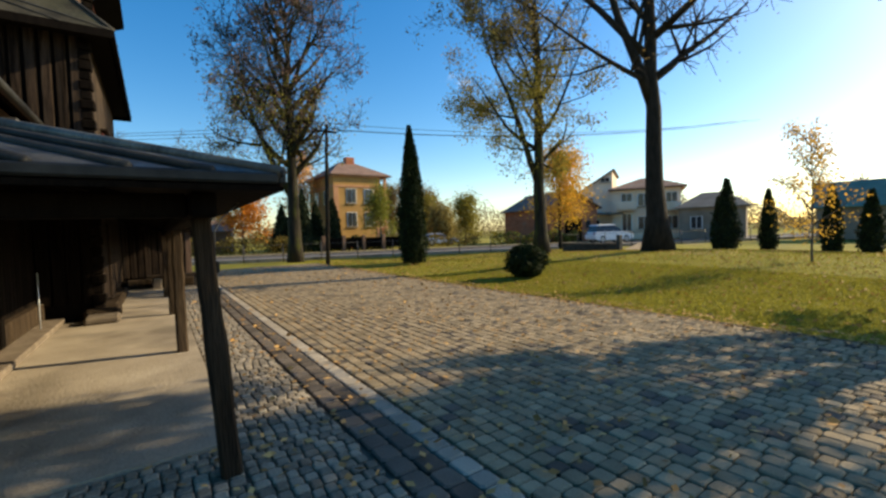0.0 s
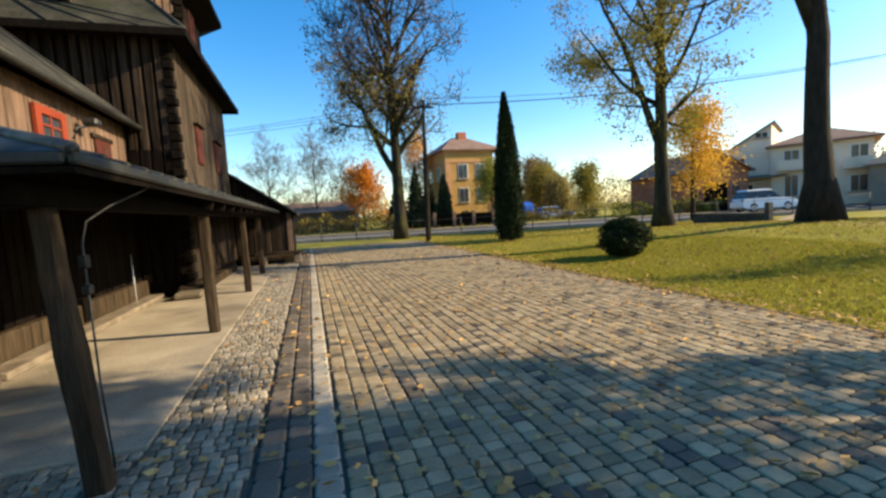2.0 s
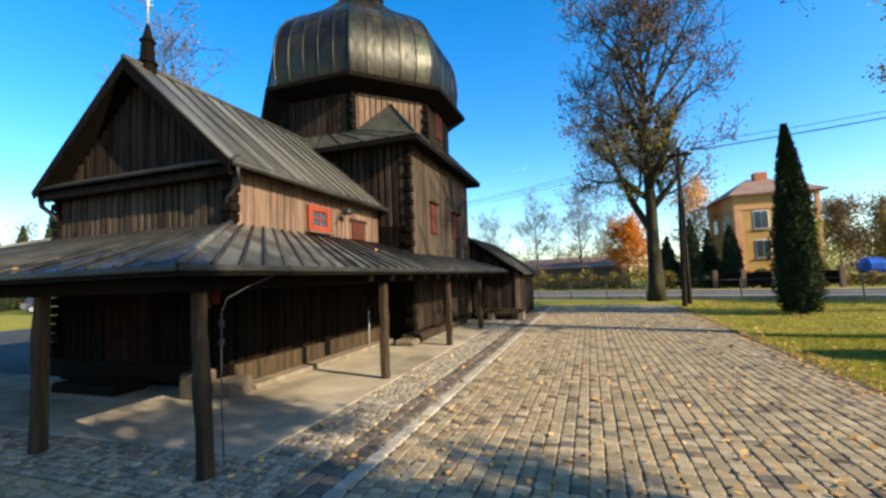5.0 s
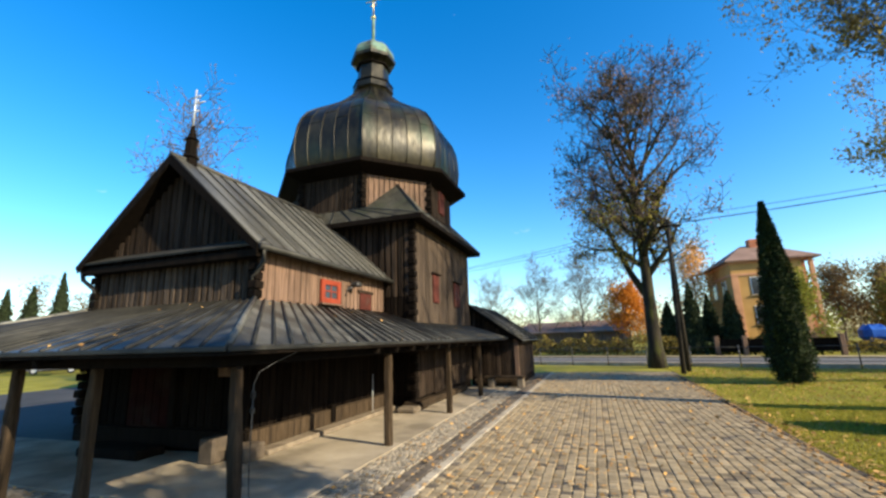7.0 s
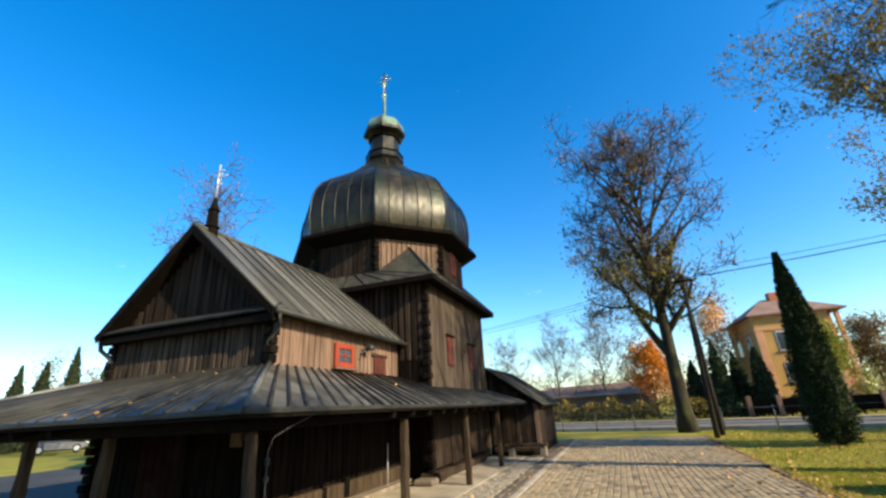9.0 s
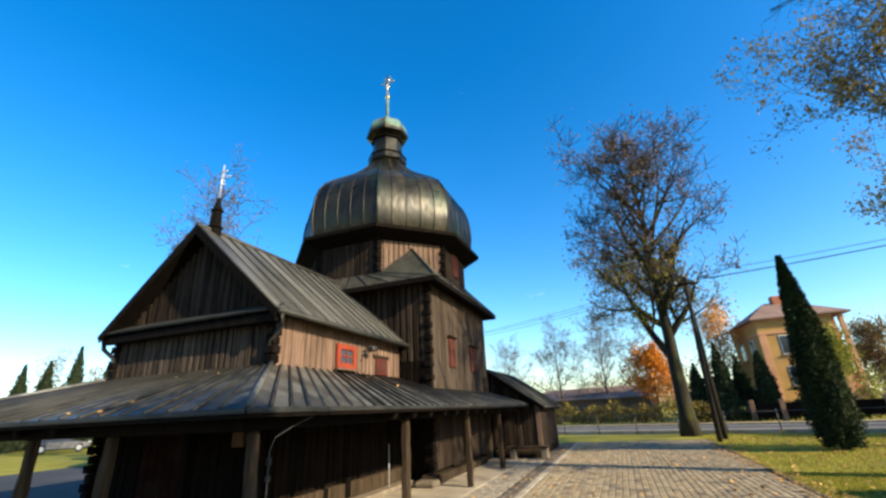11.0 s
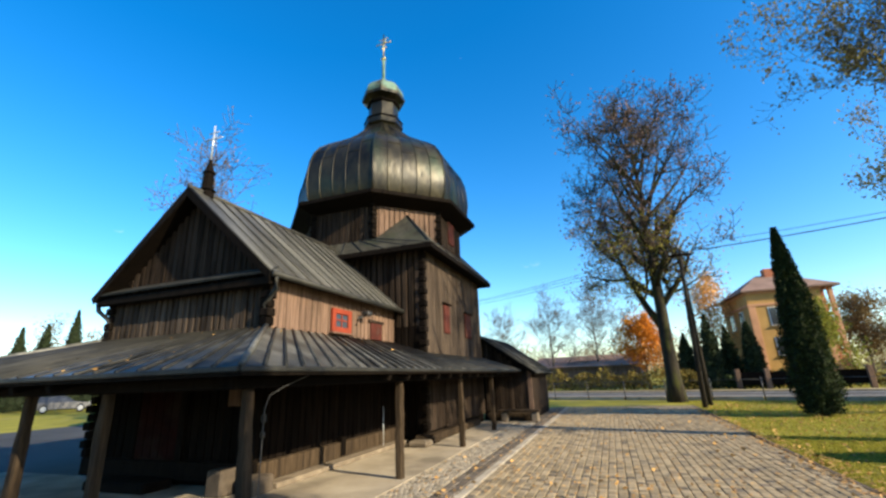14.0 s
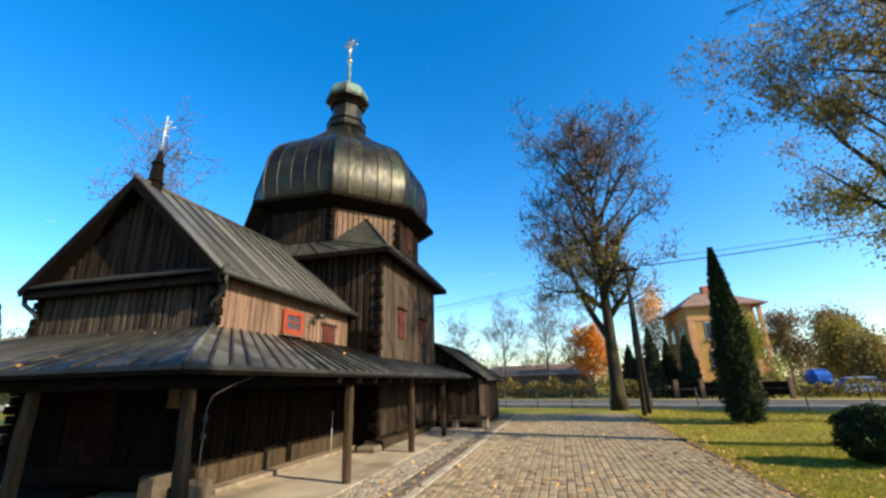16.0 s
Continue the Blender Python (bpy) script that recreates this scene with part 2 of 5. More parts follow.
ORANGE_PLASTER = mat("orange_brick_trim", (0.38, 0.19, 0.10), (0.55, 0.29, 0.16), 0.9, scale=1, fine=25, bump=0.2)
BRICK = mat("red_brick_wall", (0.27, 0.09, 0.047), (0.48, 0.19, 0.105), 0.9, scale=1, fine=20, stretch=(1, 1, 3), bump=0.3, wear=(0.28, 0.17, 0.12), wear_amount=0.3)
TILE_ROOF = mat("faded_red_tile_roof", (0.15, 0.092, 0.068), (0.26, 0.17, 0.13), 0.85, scale=1, fine=18, bump=0.4, wear=(0.2, 0.18, 0.16), wear_amount=0.3)
WHITE_PLASTER = mat("cream_plaster", (0.72, 0.57, 0.43), (0.87, 0.71, 0.55), 0.9, scale=0.7, fine=20, bump=0.1, wear=(0.66, 0.53, 0.37), wear_amount=0.3)
GREY_WALL = mat("grey_brown_wall", (0.19, 0.148, 0.11), (0.32, 0.26, 0.20), 0.9, scale=0.8, fine=20, bump=0.2)
GREEN_ROOF = mat("green_sheet_roof", (0.07, 0.15, 0.12), (0.14, 0.25, 0.20), 0.6, scale=1, fine=20, bump=0.1)
WINDOW_GLASS = mat("dark_window_glass", (0.02, 0.022, 0.026), (0.05, 0.055, 0.062), 0.12, scale=2, bump=0, spec=0.45)
WHITE_PAINT = mat("white_window_paint", (0.68, 0.68, 0.66), (0.84, 0.84, 0.82), 0.5, scale=4, bump=0.05)
CAR_WHITE = mat("white_car_paint", (0.74, 0.75, 0.76), (0.84, 0.85, 0.86), 0.22, scale=2, bump=0, spec=0.6)
CAR_DARK = mat("black_car_paint", (0.012, 0.013, 0.016), (0.03, 0.031, 0.036), 0.45, scale=2, bump=0, spec=0.6)
CAR_SILVER = mat("silver_car_paint", (0.36, 0.38, 0.42), (0.5, 0.52, 0.56), 0.28, metal=0.5, scale=2, bump=0)
CAR_BLUE = mat("bright_blue_tarpaulin", (0.015, 0.07, 0.32), (0.04, 0.15, 0.52), 0.4, scale=2, fine=10, bump=0.4)
TYRE = mat("black_rubber", (0.012, 0.012, 0.012), (0.03, 0.03, 0.03), 0.85, scale=8)
RIM = mat("alloy_rim", (0.38, 0.38, 0.4), (0.55, 0.55, 0.57), 0.35, metal=0.8, scale=8, bump=0)
PLASTIC_WHITE = mat("white_plastic", (0.62, 0.62, 0.6), (0.74, 0.74, 0.72), 0.5, scale=8, bump=0)
HAZE_WOODS = leaf_mat("far_wood_foliage", (0.13, 0.10, 0.055), (0.28, 0.21, 0.11))


# ---- building helpers ----
def world_of(ob):
    m = ob.matrix_basis.copy()
    while ob.parent:
        m = ob.parent.matrix_basis @ ob.matrix_parent_inverse @ m if not ob.parent.parent else world_of(ob.parent) @ ob.matrix_parent_inverse @ m
        break
    return m


def part(name, shape, material, parent=None, label="", at=None):
    """Links a bmesh, or a mesh, as one object under a thing or a part; its shape is given in the world's metres, or in its own round the pose at."""
    if isinstance(shape, bmesh.types.BMesh):
        me = bpy.data.meshes.new(name)
        shape.to_mesh(me)
        shape.free()
    else:
        me = shape
    if material and not me.materials:
        me.materials.append(material)
    ob = new(name, me)
    if at is not None:
        ob.matrix_basis = at
    if parent:
        ob.parent = parent
        ob.matrix_parent_inverse = world_of(parent).inverted()
    if label:
        ob["label"] = label
    return ob


def thing(name, label, category, at=(0, 0, 0), group="", kind=""):
    """An Empty at the base of a thing, to hold its parts."""
    ob = new(name)
    ob.empty_display_size = 0.2
    ob.location = at
    return tagged(ob, label, category, group, kind)


def add_box(bm, lo, hi, bevel=0.0, turn=None):
    r = bmesh.ops.create_cube(bm, size=1)
    lo, hi = Vector(lo), Vector(hi)
    for v in r["verts"]:
        v.co = Vector(((v.co.x + 0.5) * (hi.x - lo.x) + lo.x, (v.co.y + 0.5) * (hi.y - lo.y) + lo.y, (v.co.z + 0.5) * (hi.z - lo.z) + lo.z))
        if turn is not None:
            v.co = turn @ v.co
    if bevel:
        es = list({e for v in r["verts"] for e in v.link_edges})
        bmesh.ops.bevel(bm, geom=es, offset=bevel, segments=1, affect="EDGES", profile=0.5)
    return bm


def box(lo, hi, bevel=0.012, turn=None):
    return add_box(bmesh.new(), lo, hi, bevel, turn)


def mesh_of(name, verts, faces, smooth=False):
    me = bpy.data.meshes.new(name)
    me.from_pydata([tuple(v) for v in verts], [], faces)
    if smooth:
        me.polygons.foreach_set("use_smooth", [True] * len(me.polygons))
    me.update()
    return me


def tube_data(points, radii, sides, verts, faces):
    """Adds a tapered tube through the points to verts and faces."""
    base = len(verts)
    pts = [Vector(p) for p in points]
    for i, p in enumerate(pts):
        d = (pts[min(i + 1, len(pts) - 1)] - pts[max(i - 1, 0)]).normalized()
        a = d.cross(Vector((0.31, 0.17, 0.93)) if abs(d.z) < 0.9 else Vector((1, 0.1, 0))).normalized()
        b = d.cross(a)
        for k in range(sides):
            w = 2 * math.pi * k / sides
            verts.append(p + (a * math.cos(w) + b * math.sin(w)) * radii[i])
    for i in range(len(pts) - 1):
        for k in range(sides):
            k2 = (k + 1) % sides
            faces.append((base + i * sides + k, base + i * sides + k2, base + (i + 1) * sides + k2, base + (i + 1) * sides + k))
    faces.append(tuple(base + k for k in reversed(range(sides))))
    faces.append(tuple(base + (len(pts) - 1) * sides + k for k in range(sides)))


def tube(name, points, radii, sides=8, smooth=True):
    v, f = [], []
    tube_data(points, radii if isinstance(radii, (list, tuple)) else [radii] * len(points), sides, v, f)
    return mesh_of(name, v, f, smooth)


def ring_solid(name, rings, sides, turn=0.0, smooth=False, centre=(0, 0), circum=True):
    """A solid of stacked regular polygons: rings of (radius, z)."""
    v, f = [], []
    for r, z in rings:
        for k in range(sides):
            w = turn + 2 * math.pi * k / sides
            v.append((centre[0] + r * math.cos(w), centre[1] + r * math.sin(w), z))
    for i in range(len(rings) - 1):
        for k in range(sides):
            k2 = (k + 1) % sides
            f.append((i * sides + k, i * sides + k2, (i + 1) * sides + k2, (i + 1) * sides + k))
    f.append(tuple(reversed(range(sides))))
    f.append(tuple((len(rings) - 1) * sides + k for k in range(sides)))
    return mesh_of(name, v, f, smooth)


def slab(name, corners, thick):
    """A sheet through corners (3 or 4, any plane), thickened downwards along its normal."""
    c = [Vector(p) for p in corners]
    n = (c[1] - c[0]).cross(c[2] - c[0]).normalized()
    if n.z < 0:
        c.reverse()
        n = -n
    k = len(c)
    v = c + [p - n * thick for p in c]
    f = [tuple(range(k)), tuple(reversed(range(k, 2 * k)))]
    f += [(i, i + k, (i + 1) % k + k, (i + 1) % k) for i in range(k)]
    return mesh_of(name, v, f)


# ---- ground ----
def lawn_height(x, y):
    """The lawn swells towards the tall trees, and is level at the paving and the road."""
    swell = 0.5 * math.exp(-(((x - 14.5) / 6.5) ** 2 + ((y - 9.0) / 8.5) ** 2))
    edge = min(1.0, max(0.0, (x - 3.6) / 5.0))
    return swell * edge * edge * (3 - 2 * edge)


def ground_sheet():
    xs = [-2500, -900, -300, -120, -60] + [-40 + 2 * i for i in range(18)] + [-3.4 + 0.9 * i for i in range(45)] + [40, 46, 55, 80, 140, 300, 900, 2500]
    ys = [-2500, -900, -300, -120, -60, -40, -25] + [-14 + 0.9 * i for i in range(62)] + [44, 50, 60, 80, 120, 200, 400, 900, 2500]
    v = [(x, y, lawn_height(x, y) - 0.075) for y in ys for x in xs]
    n = len(xs)
    f = [(j * n + i, j * n + i + 1, (j + 1) * n + i + 1, (j + 1) * n + i) for j in range(len(ys) - 1) for i in range(n - 1)]
    return mesh_of("ground", v, f, True)


ground = part("ground", ground_sheet(), GRASS)
tagged(ground, "sunlit autumn lawn, green with straw-coloured patches", "lawn", kind="structure")

# the road beyond the fence runs along ROAD_D; ROAD_N points away from the church
ROAD_D, ROAD_N = Vector((0.94, -0.341, 0)), Vector((0.341, 0.94, 0))


def strip(name, n0, n1, s0, s1, z0, z1, material, label, category):
    c = [ROAD_N * a + ROAD_D * b for a, b in ((n0, s0), (n0, s1), (n1, s1), (n1, s0))]
    v = [(p.x, p.y, z) for z in (z1, z0) for p in c]
    f = [(0, 1, 2, 3), (7, 6, 5, 4)] + [(i, i + 4, (i + 1) % 4 + 4, (i + 1) % 4) for i in range(4)]
    ob = part(name, mesh_of(name, v, f), material)
    return tagged(ob, label, category, kind="structure")


strip("road", 31.2, 38.4, -160, 160, -0.2, -0.045, ASPHALT, "grey asphalt street with a dusty sunlit surface", "road")
strip("kerb", 30.9, 31.2, -160, 160, -0.2, 0.03, PAVER_FAR, "grey-beige concrete kerb along the street", "kerb")
strip("pavement", 38.4, 40.2, -160, 160, -0.2, 0.04, PAVER_FAR, "grey-beige concrete footway on the far side of the street", "pavement")
strip("kerb", 29.3, 30.9, -160, 160, -0.2, -0.02, GRASS, "narrow grass verge beside the street", "verge")


def flat_area(name, corners, z, material, label, category, depth=0.12):
    k = len(corners)
    v = [(x, y, z) for x, y in corners] + [(x, y, z - depth) for x, y in corners]
    f = [tuple(range(k)), tuple(reversed(range(k, 2 * k)))] + [(i, i + k, (i + 1) % k + k, (i + 1) % k) for i in range(k)]
    ob = part(name, mesh_of(name, v, f), material)
    return tagged(ob, label, category, kind="structure")


yard = flat_area("pavement", [(-14.2, -14), (3.4, -14), (3.3, 4), (3.3, 9), (3.42, 16), (3.5, 21), (3.6, 24.5), (-3.3, 24.5), (-3.3, 6.1), (-14.2, 6.1)], -0.032,
                 SAND, "courtyard bed of sandy joints between concrete pavers", "paving")
flat_area("floor", [(-13.0, 4.05), (-3.38, 4.05), (-3.38, 17.5), (-5.85, 17.5), (-5.85, 6.35), (-13.0, 6.35)], 0.012, CONCRETE,
          "pale concrete floor under the porch roof", "floor")
# ground in the church's shadow, painted with the darkened asphalt
flat_area("pavement", [(-14.2, 6.1), (-13.0, 6.36), (-9.5, 6.36), (-9.5, 24), (-14.2, 24)], -0.028, YARD_ASPHALT, "grey asphalt strip along the church wall, coloured dark for shade", "paving")
flat_area("pavement", [(-27, -14), (-14.2, -14), (-14.2, 24), (-27, 24)], -0.03, YARD_ASPHALT, "grey asphalt yard beside the church, coloured dark for shade", "paving")

# ---- church ----
CX, CY = -7.74, 14.40          # axis of the tower
NX0, NX1, NY0 = -10.10, -5.74, 6.15   # walls of the low front nave
NC = (NX0 + NX1) / 2
church = thing("church", "dark weathered wooden church with domed octagonal tower and porch", "church", (CX, CY, 0))

PLANK = mesh_of("plank", [(-.5, 0, 0), (.5, 0, 0), (.5, 1, 0), (-.5, 1, 0), (-.42, -.35, 0), (.42, -.35, 0),
                          (-.5, 0, 1), (.5, 0, 1), (.5, 1, 1), (-.5, 1, 1), (-.42, -.35, 1), (.42, -.35, 1)],
                [(4, 5, 11, 10), (0, 4, 10, 6), (5, 1, 7, 11), (1, 2, 8, 7), (2, 3, 9, 8), (3, 0, 6, 9), (0, 1, 5, 4), (0, 3, 2, 1), (6, 10, 11, 7), (6, 7, 8, 9)])
PLANKS = {}
RND = random.Random(7)


def planks(parent, p0, p1, low, high, pitch, material, thick=0.03, name="plank", gap=0.022, jitter=0.02):
    """Upright boards from p0 to p1; they face to the right of that way. low and high: heights, or functions of the way along."""
    if material.name not in PLANKS:
        PLANKS[material.name] = PLANK.copy()
        PLANKS[material.name].materials.append(material)
    p0, p1 = Vector((*p0, 0)), Vector((*p1, 0))
    length = (p1 - p0).length
    n = max(1, round(length / pitch))
    w = length / n
    turn = math.atan2(p1.y - p0.y, p1.x - p0.x)
    for i in range(n):
        s = (i + 0.5) / n
        lo, hi = (low(s) if callable(low) else low), (high(s) if callable(high) else high)
        if hi - lo < 0.04:
            continue
        hi += RND.uniform(-jitter, 0)
        t = thick * RND.uniform(0.7, 1.4)
        q = p0.lerp(p1, s)
        m = Matrix.LocRotScale((q.x, q.y, lo), Euler((0, 0, turn)), (w - gap * RND.uniform(0.5, 1.6), t, hi - lo))
        part(name, PLANKS[material.name], None, parent, at=m)


def log_ends(parent, x, y, z0, z1, along, step=0.17):
    """A corner of crossed log ends, each proud by its own length."""
    n = int((z1 - z0) / step)
    for i in range(n):
        z = z0 + i * step
        r = RND.uniform(0.02, 0.05) if i % 2 else RND.uniform(0.0, 0.015)
        a = Matrix.Translation((x, y, z)) @ Matrix.Rotation(along + RND.uniform(-0.04, 0.04), 4, "Z")
        part("log_end", box((-0.10, -0.085 - r, 0.0), (0.085 + r, 0.10, step * 0.92), 0.02), WOOD_DARK, parent, at=a)


# nave walls: closed core behind the boards
nave = part("nave_wall", box((NX0 + 0.04, NY0 + 0.04, 0.0), (NX1 - 0.04, 12.2, 3.74), 0.0), WOOD_DARK, church, "dark boarded nave walls")
gv = [(NX0 + 0.04, NY0 + 0.12, 3.72), (NX1 - 0.04, NY0 + 0.12, 3.72), (NC, NY0 + 0.12, 5.72), (NX0 + 0.04, 12.2, 3.72), (NX1 - 0.04, 12.2, 3.72), (NC, 12.2, 5.72)]
gable = part("gable", mesh_of("gable", gv, [(0, 1, 2), (5, 4, 3), (0, 2, 5, 3), (2, 1, 4, 5), (0, 3, 4, 1)]), WOOD_DARK, church, "boarded triangular gable in deep shade")

# side wall above the porch roof: warm boards with sunlight in their colour; below it darker ones on a sill beam
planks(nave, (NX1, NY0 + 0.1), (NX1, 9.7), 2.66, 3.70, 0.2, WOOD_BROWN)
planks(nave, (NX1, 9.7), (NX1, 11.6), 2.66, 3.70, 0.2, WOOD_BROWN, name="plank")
# lower side boards take the copy darkened for the porch's shade
planks(nave, (NX1, NY0 + 0.1), (NX1, 11.6), 0.42, 2.66, 0.2, WOOD_SHADED)
# upper front boards in the lighter copy: grazing sun is in their colour
planks(nave, (NX0, NY0), (NX1, NY0), 2.64, 3.68, 0.165, WOOD_LIT, 0.045, gap=0.04)
# lower front boards near-black: the porch's shade is in their colour
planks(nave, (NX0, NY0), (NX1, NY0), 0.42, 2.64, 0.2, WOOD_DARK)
planks(gable, (NX0 + 0.05, NY0 + 0.08), (NX1 - 0.05, NY0 + 0.08), 3.74, lambda s: 5.80 - 0.898 * 2.13 * abs(2 * s - 1), 0.165, WOOD)
planks(nave, (NX0, 12.0), (NX0, NY0), 0.42, 3.70, 0.3, WOOD_DARK)
for lo, hi, nm, lb in (((NX1 - 0.02, NY0 - 0.05, 0.1), (NX1 + 0.13, 11.95, 0.42), "sill_beam", "long squared sill beam, sunlit brown"),
                       ((NX0, NY0 - 0.12, 0.1), (NX1 + 0.1, NY0 + 0.02, 0.42), "sill_beam", "squared sill beam under the front wall"),
                       ((NX1 + 0.1, NY0 + 0.1, 0.012), (NX1 + 0.42, 11.6, 0.10), "plinth", "pale stone plinth step"),
                       ((NX1 - 0.03, 8.55, 0.14), (NX1 + 0.17, 8.72, 0.52), "sill_block", "dark upright wooden block on the sill")):
    # the front sill beam is near-black, porch shade put into its colour
    part(nm, box(lo, hi, 0.015), STONE if nm == "plinth" else (WOOD_DARK if nm == "sill_block" or "front" in lb else WOOD_GREY), church, lb)
part("corner_stone", box((NX1 + 0.02, NY0 - 0.42, 0.0), (NX1 + 0.42, NY0 + 0.02, 0.27), 0.03), CORNER_STONE, church, "rough squared corner stone")
part("corner_stone", box((NX1 - 0.42, NY0 - 0.62, 0.0), (NX1 - 0.08, NY0 - 0.2, 0.40), 0.035), CORNER_STONE, church, "rough squared corner stone")
# step before the door: shade painted in by the near-black colour
part("door_step", box((NC - 1.0, NY0 - 0.75, 0.0), (NC + 0.55, NY0 - 0.2, 0.17), 0.03), WOOD_DARK, church, "low worn step at the door, coloured near-black for shade")
log_ends(nave, NX1 + 0.0, NY0 + 0.0, 2.76, 3.68, 0.0)
log_ends(nave, NX0 - 0.0, NY0 + 0.0, 0.42, 3.68, -math.pi / 2)

# front door, its red darkened to hold the shade of the porch
door = part("door", box((NC - 0.72, NY0 - 0.07, 0.42), (NC + 0.38, NY0 - 0.035, 2.05), 0.006), DOOR_RED, church, "dull red wooden door, its colour darkened for deep shade")
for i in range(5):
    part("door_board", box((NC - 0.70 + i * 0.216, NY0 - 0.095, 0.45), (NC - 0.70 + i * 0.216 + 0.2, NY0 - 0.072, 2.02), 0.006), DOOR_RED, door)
for x0, x1, z0, z1 in ((NC - 0.86, NC - 0.72, 0.42, 2.18), (NC + 0.38, NC + 0.52, 0.42, 2.18), (NC - 0.72, NC + 0.38, 2.05, 2.18)):
    part("door_casing", box((x0, NY0 - 0.11, z0), (x1, NY0 - 0.033, z1), 0.01), WOOD_DARK, door)

# small red window and the lamp beside it
win = part("window", box((NX1 + 0.015, 8.28, 2.93), (NX1 + 0.05, 8.82, 3.26), 0.0), WINDOW_GLASS, church, "small window in a bright red frame")
for lo, hi in (((8.15, 2.82), (8.29, 3.37)), ((8.81, 2.82), (8.95, 3.37)), ((8.29, 3.25), (8.81, 3.37)), ((8.29, 2.82), (8.81, 2.94))):
    part("window_frame", box((NX1 + 0.02, lo[0], lo[1]), (NX1 + 0.085, hi[0], hi[1]), 0.008), RED_PAINT, win)
for a, b in (((8.535, 2.94), (8.565, 3.25)), ((8.29, 3.09), (8.81, 3.12))):
    part("glazing_bar", box((NX1 + 0.045, a[0], a[1]), (NX1 + 0.07, b[0], b[1]), 0.004), RED_PAINT, win)
part("window_sill", box((NX1 + 0.01, 8.11, 2.77), (NX1 + 0.14, 8.99, 2.815), 0.008), WOOD_BROWN, win)
shutter = part("shutter", box((NX1 + 0.02, 9.95, 2.76), (NX1 + 0.06, 10.55, 3.2), 0.01), RED_DARK, church, "faded reddish boarded hatch")
part("hatch_casing", box((NX1 + 0.018, 9.85, 3.2), (NX1 + 0.07, 10.65, 3.28), 0.01), WOOD, shutter)
lamp = part("floodlight", box((NX1 + 0.12, 9.32, 3.30), (NX1 + 0.34, 9.54, 3.42), 0.03), IRON, church, "small grey floodlight on a bracket")
part("bracket", tube("bracket", [(NX1 + 0.02, 9.25, 3.06), (NX1 + 0.08, 9.28, 3.24), (NX1 + 0.2, 9.4, 3.31)], 0.025, 6), IRON, lamp)


def seamed_roof(parent, a, b, c, d, pitch, thick=0.03, material=None, seam=0.028, name="roof"):
    """A sheet roof: a-b along the top, d-c along the eaves; standing seams run from top to eaves, and each pan is its own sheet."""
    a, b, c, d = (Vector(p) for p in (a, b, c, d))
    n = max(2, round((c - d).length / pitch))
    up = (b - a).cross(d - a).normalized()
    up = up if up.z > 0 else -up
    for i in range(n):
        s0, s1 = i / n, (i + 1) / n
        wob = up * RND.uniform(-0.008, 0.012)
        part("roof_sheet", slab("roof_sheet", [a.lerp(b, s0) + wob, a.lerp(b, s1) + wob, d.lerp(c, s1) + wob, d.lerp(c, s0) + wob], thick), material or ROOF, parent)
    for i in range(n + 1):
        s = i / n
        t0, t1 = a.lerp(b, s) + up * 0.012, d.lerp(c, s) + up * 0.012
        if (t1 - t0).length > 0.2:
            part("seam", tube("seam", [t0, t0.lerp(t1, 0.5) + up * RND.uniform(-0.006, 0.006), t1], seam, 5), ROOF_SEAM, parent)


# nave roof with its gutter and bargeboards
EZ, RZ, EX, EY = 3.72, 5.92, 0.27, 5.86
nave_roof = part("roof", slab("roof", [(NC, EY, RZ - 0.05), (NC, 12.0, RZ - 0.05), (NX1 + EX, 12.0, EZ - 0.05), (NX1 + EX, EY, EZ - 0.05)], 0.06), WOOD_DARK, church, "steep nave roof of grey seamed sheet")
part("roof_underside", slab("roof", [(NC, EY, RZ - 0.05), (NC, 12.0, RZ - 0.05), (NX0 - EX, 12.0, EZ - 0.05), (NX0 - EX, EY, EZ - 0.05)], 0.06), WOOD_DARK, nave_roof)
seamed_roof(nave_roof, (NC, EY, RZ), (NC, 12.0, RZ), (NX1 + EX, 12.0, EZ), (NX1 + EX, EY, EZ), 0.40, seam=0.022)
seamed_roof(nave_roof, (NC, EY, RZ), (NC, 12.0, RZ), (NX0 - EX, 12.0, EZ), (NX0 - EX, EY, EZ), 0.52)
part("ridge_cap", tube("ridge_cap", [(NC, EY - 0.02, RZ + 0.01), (NC, 12.0, RZ + 0.01)], 0.06, 8), ROOF_SEAM, nave_roof)
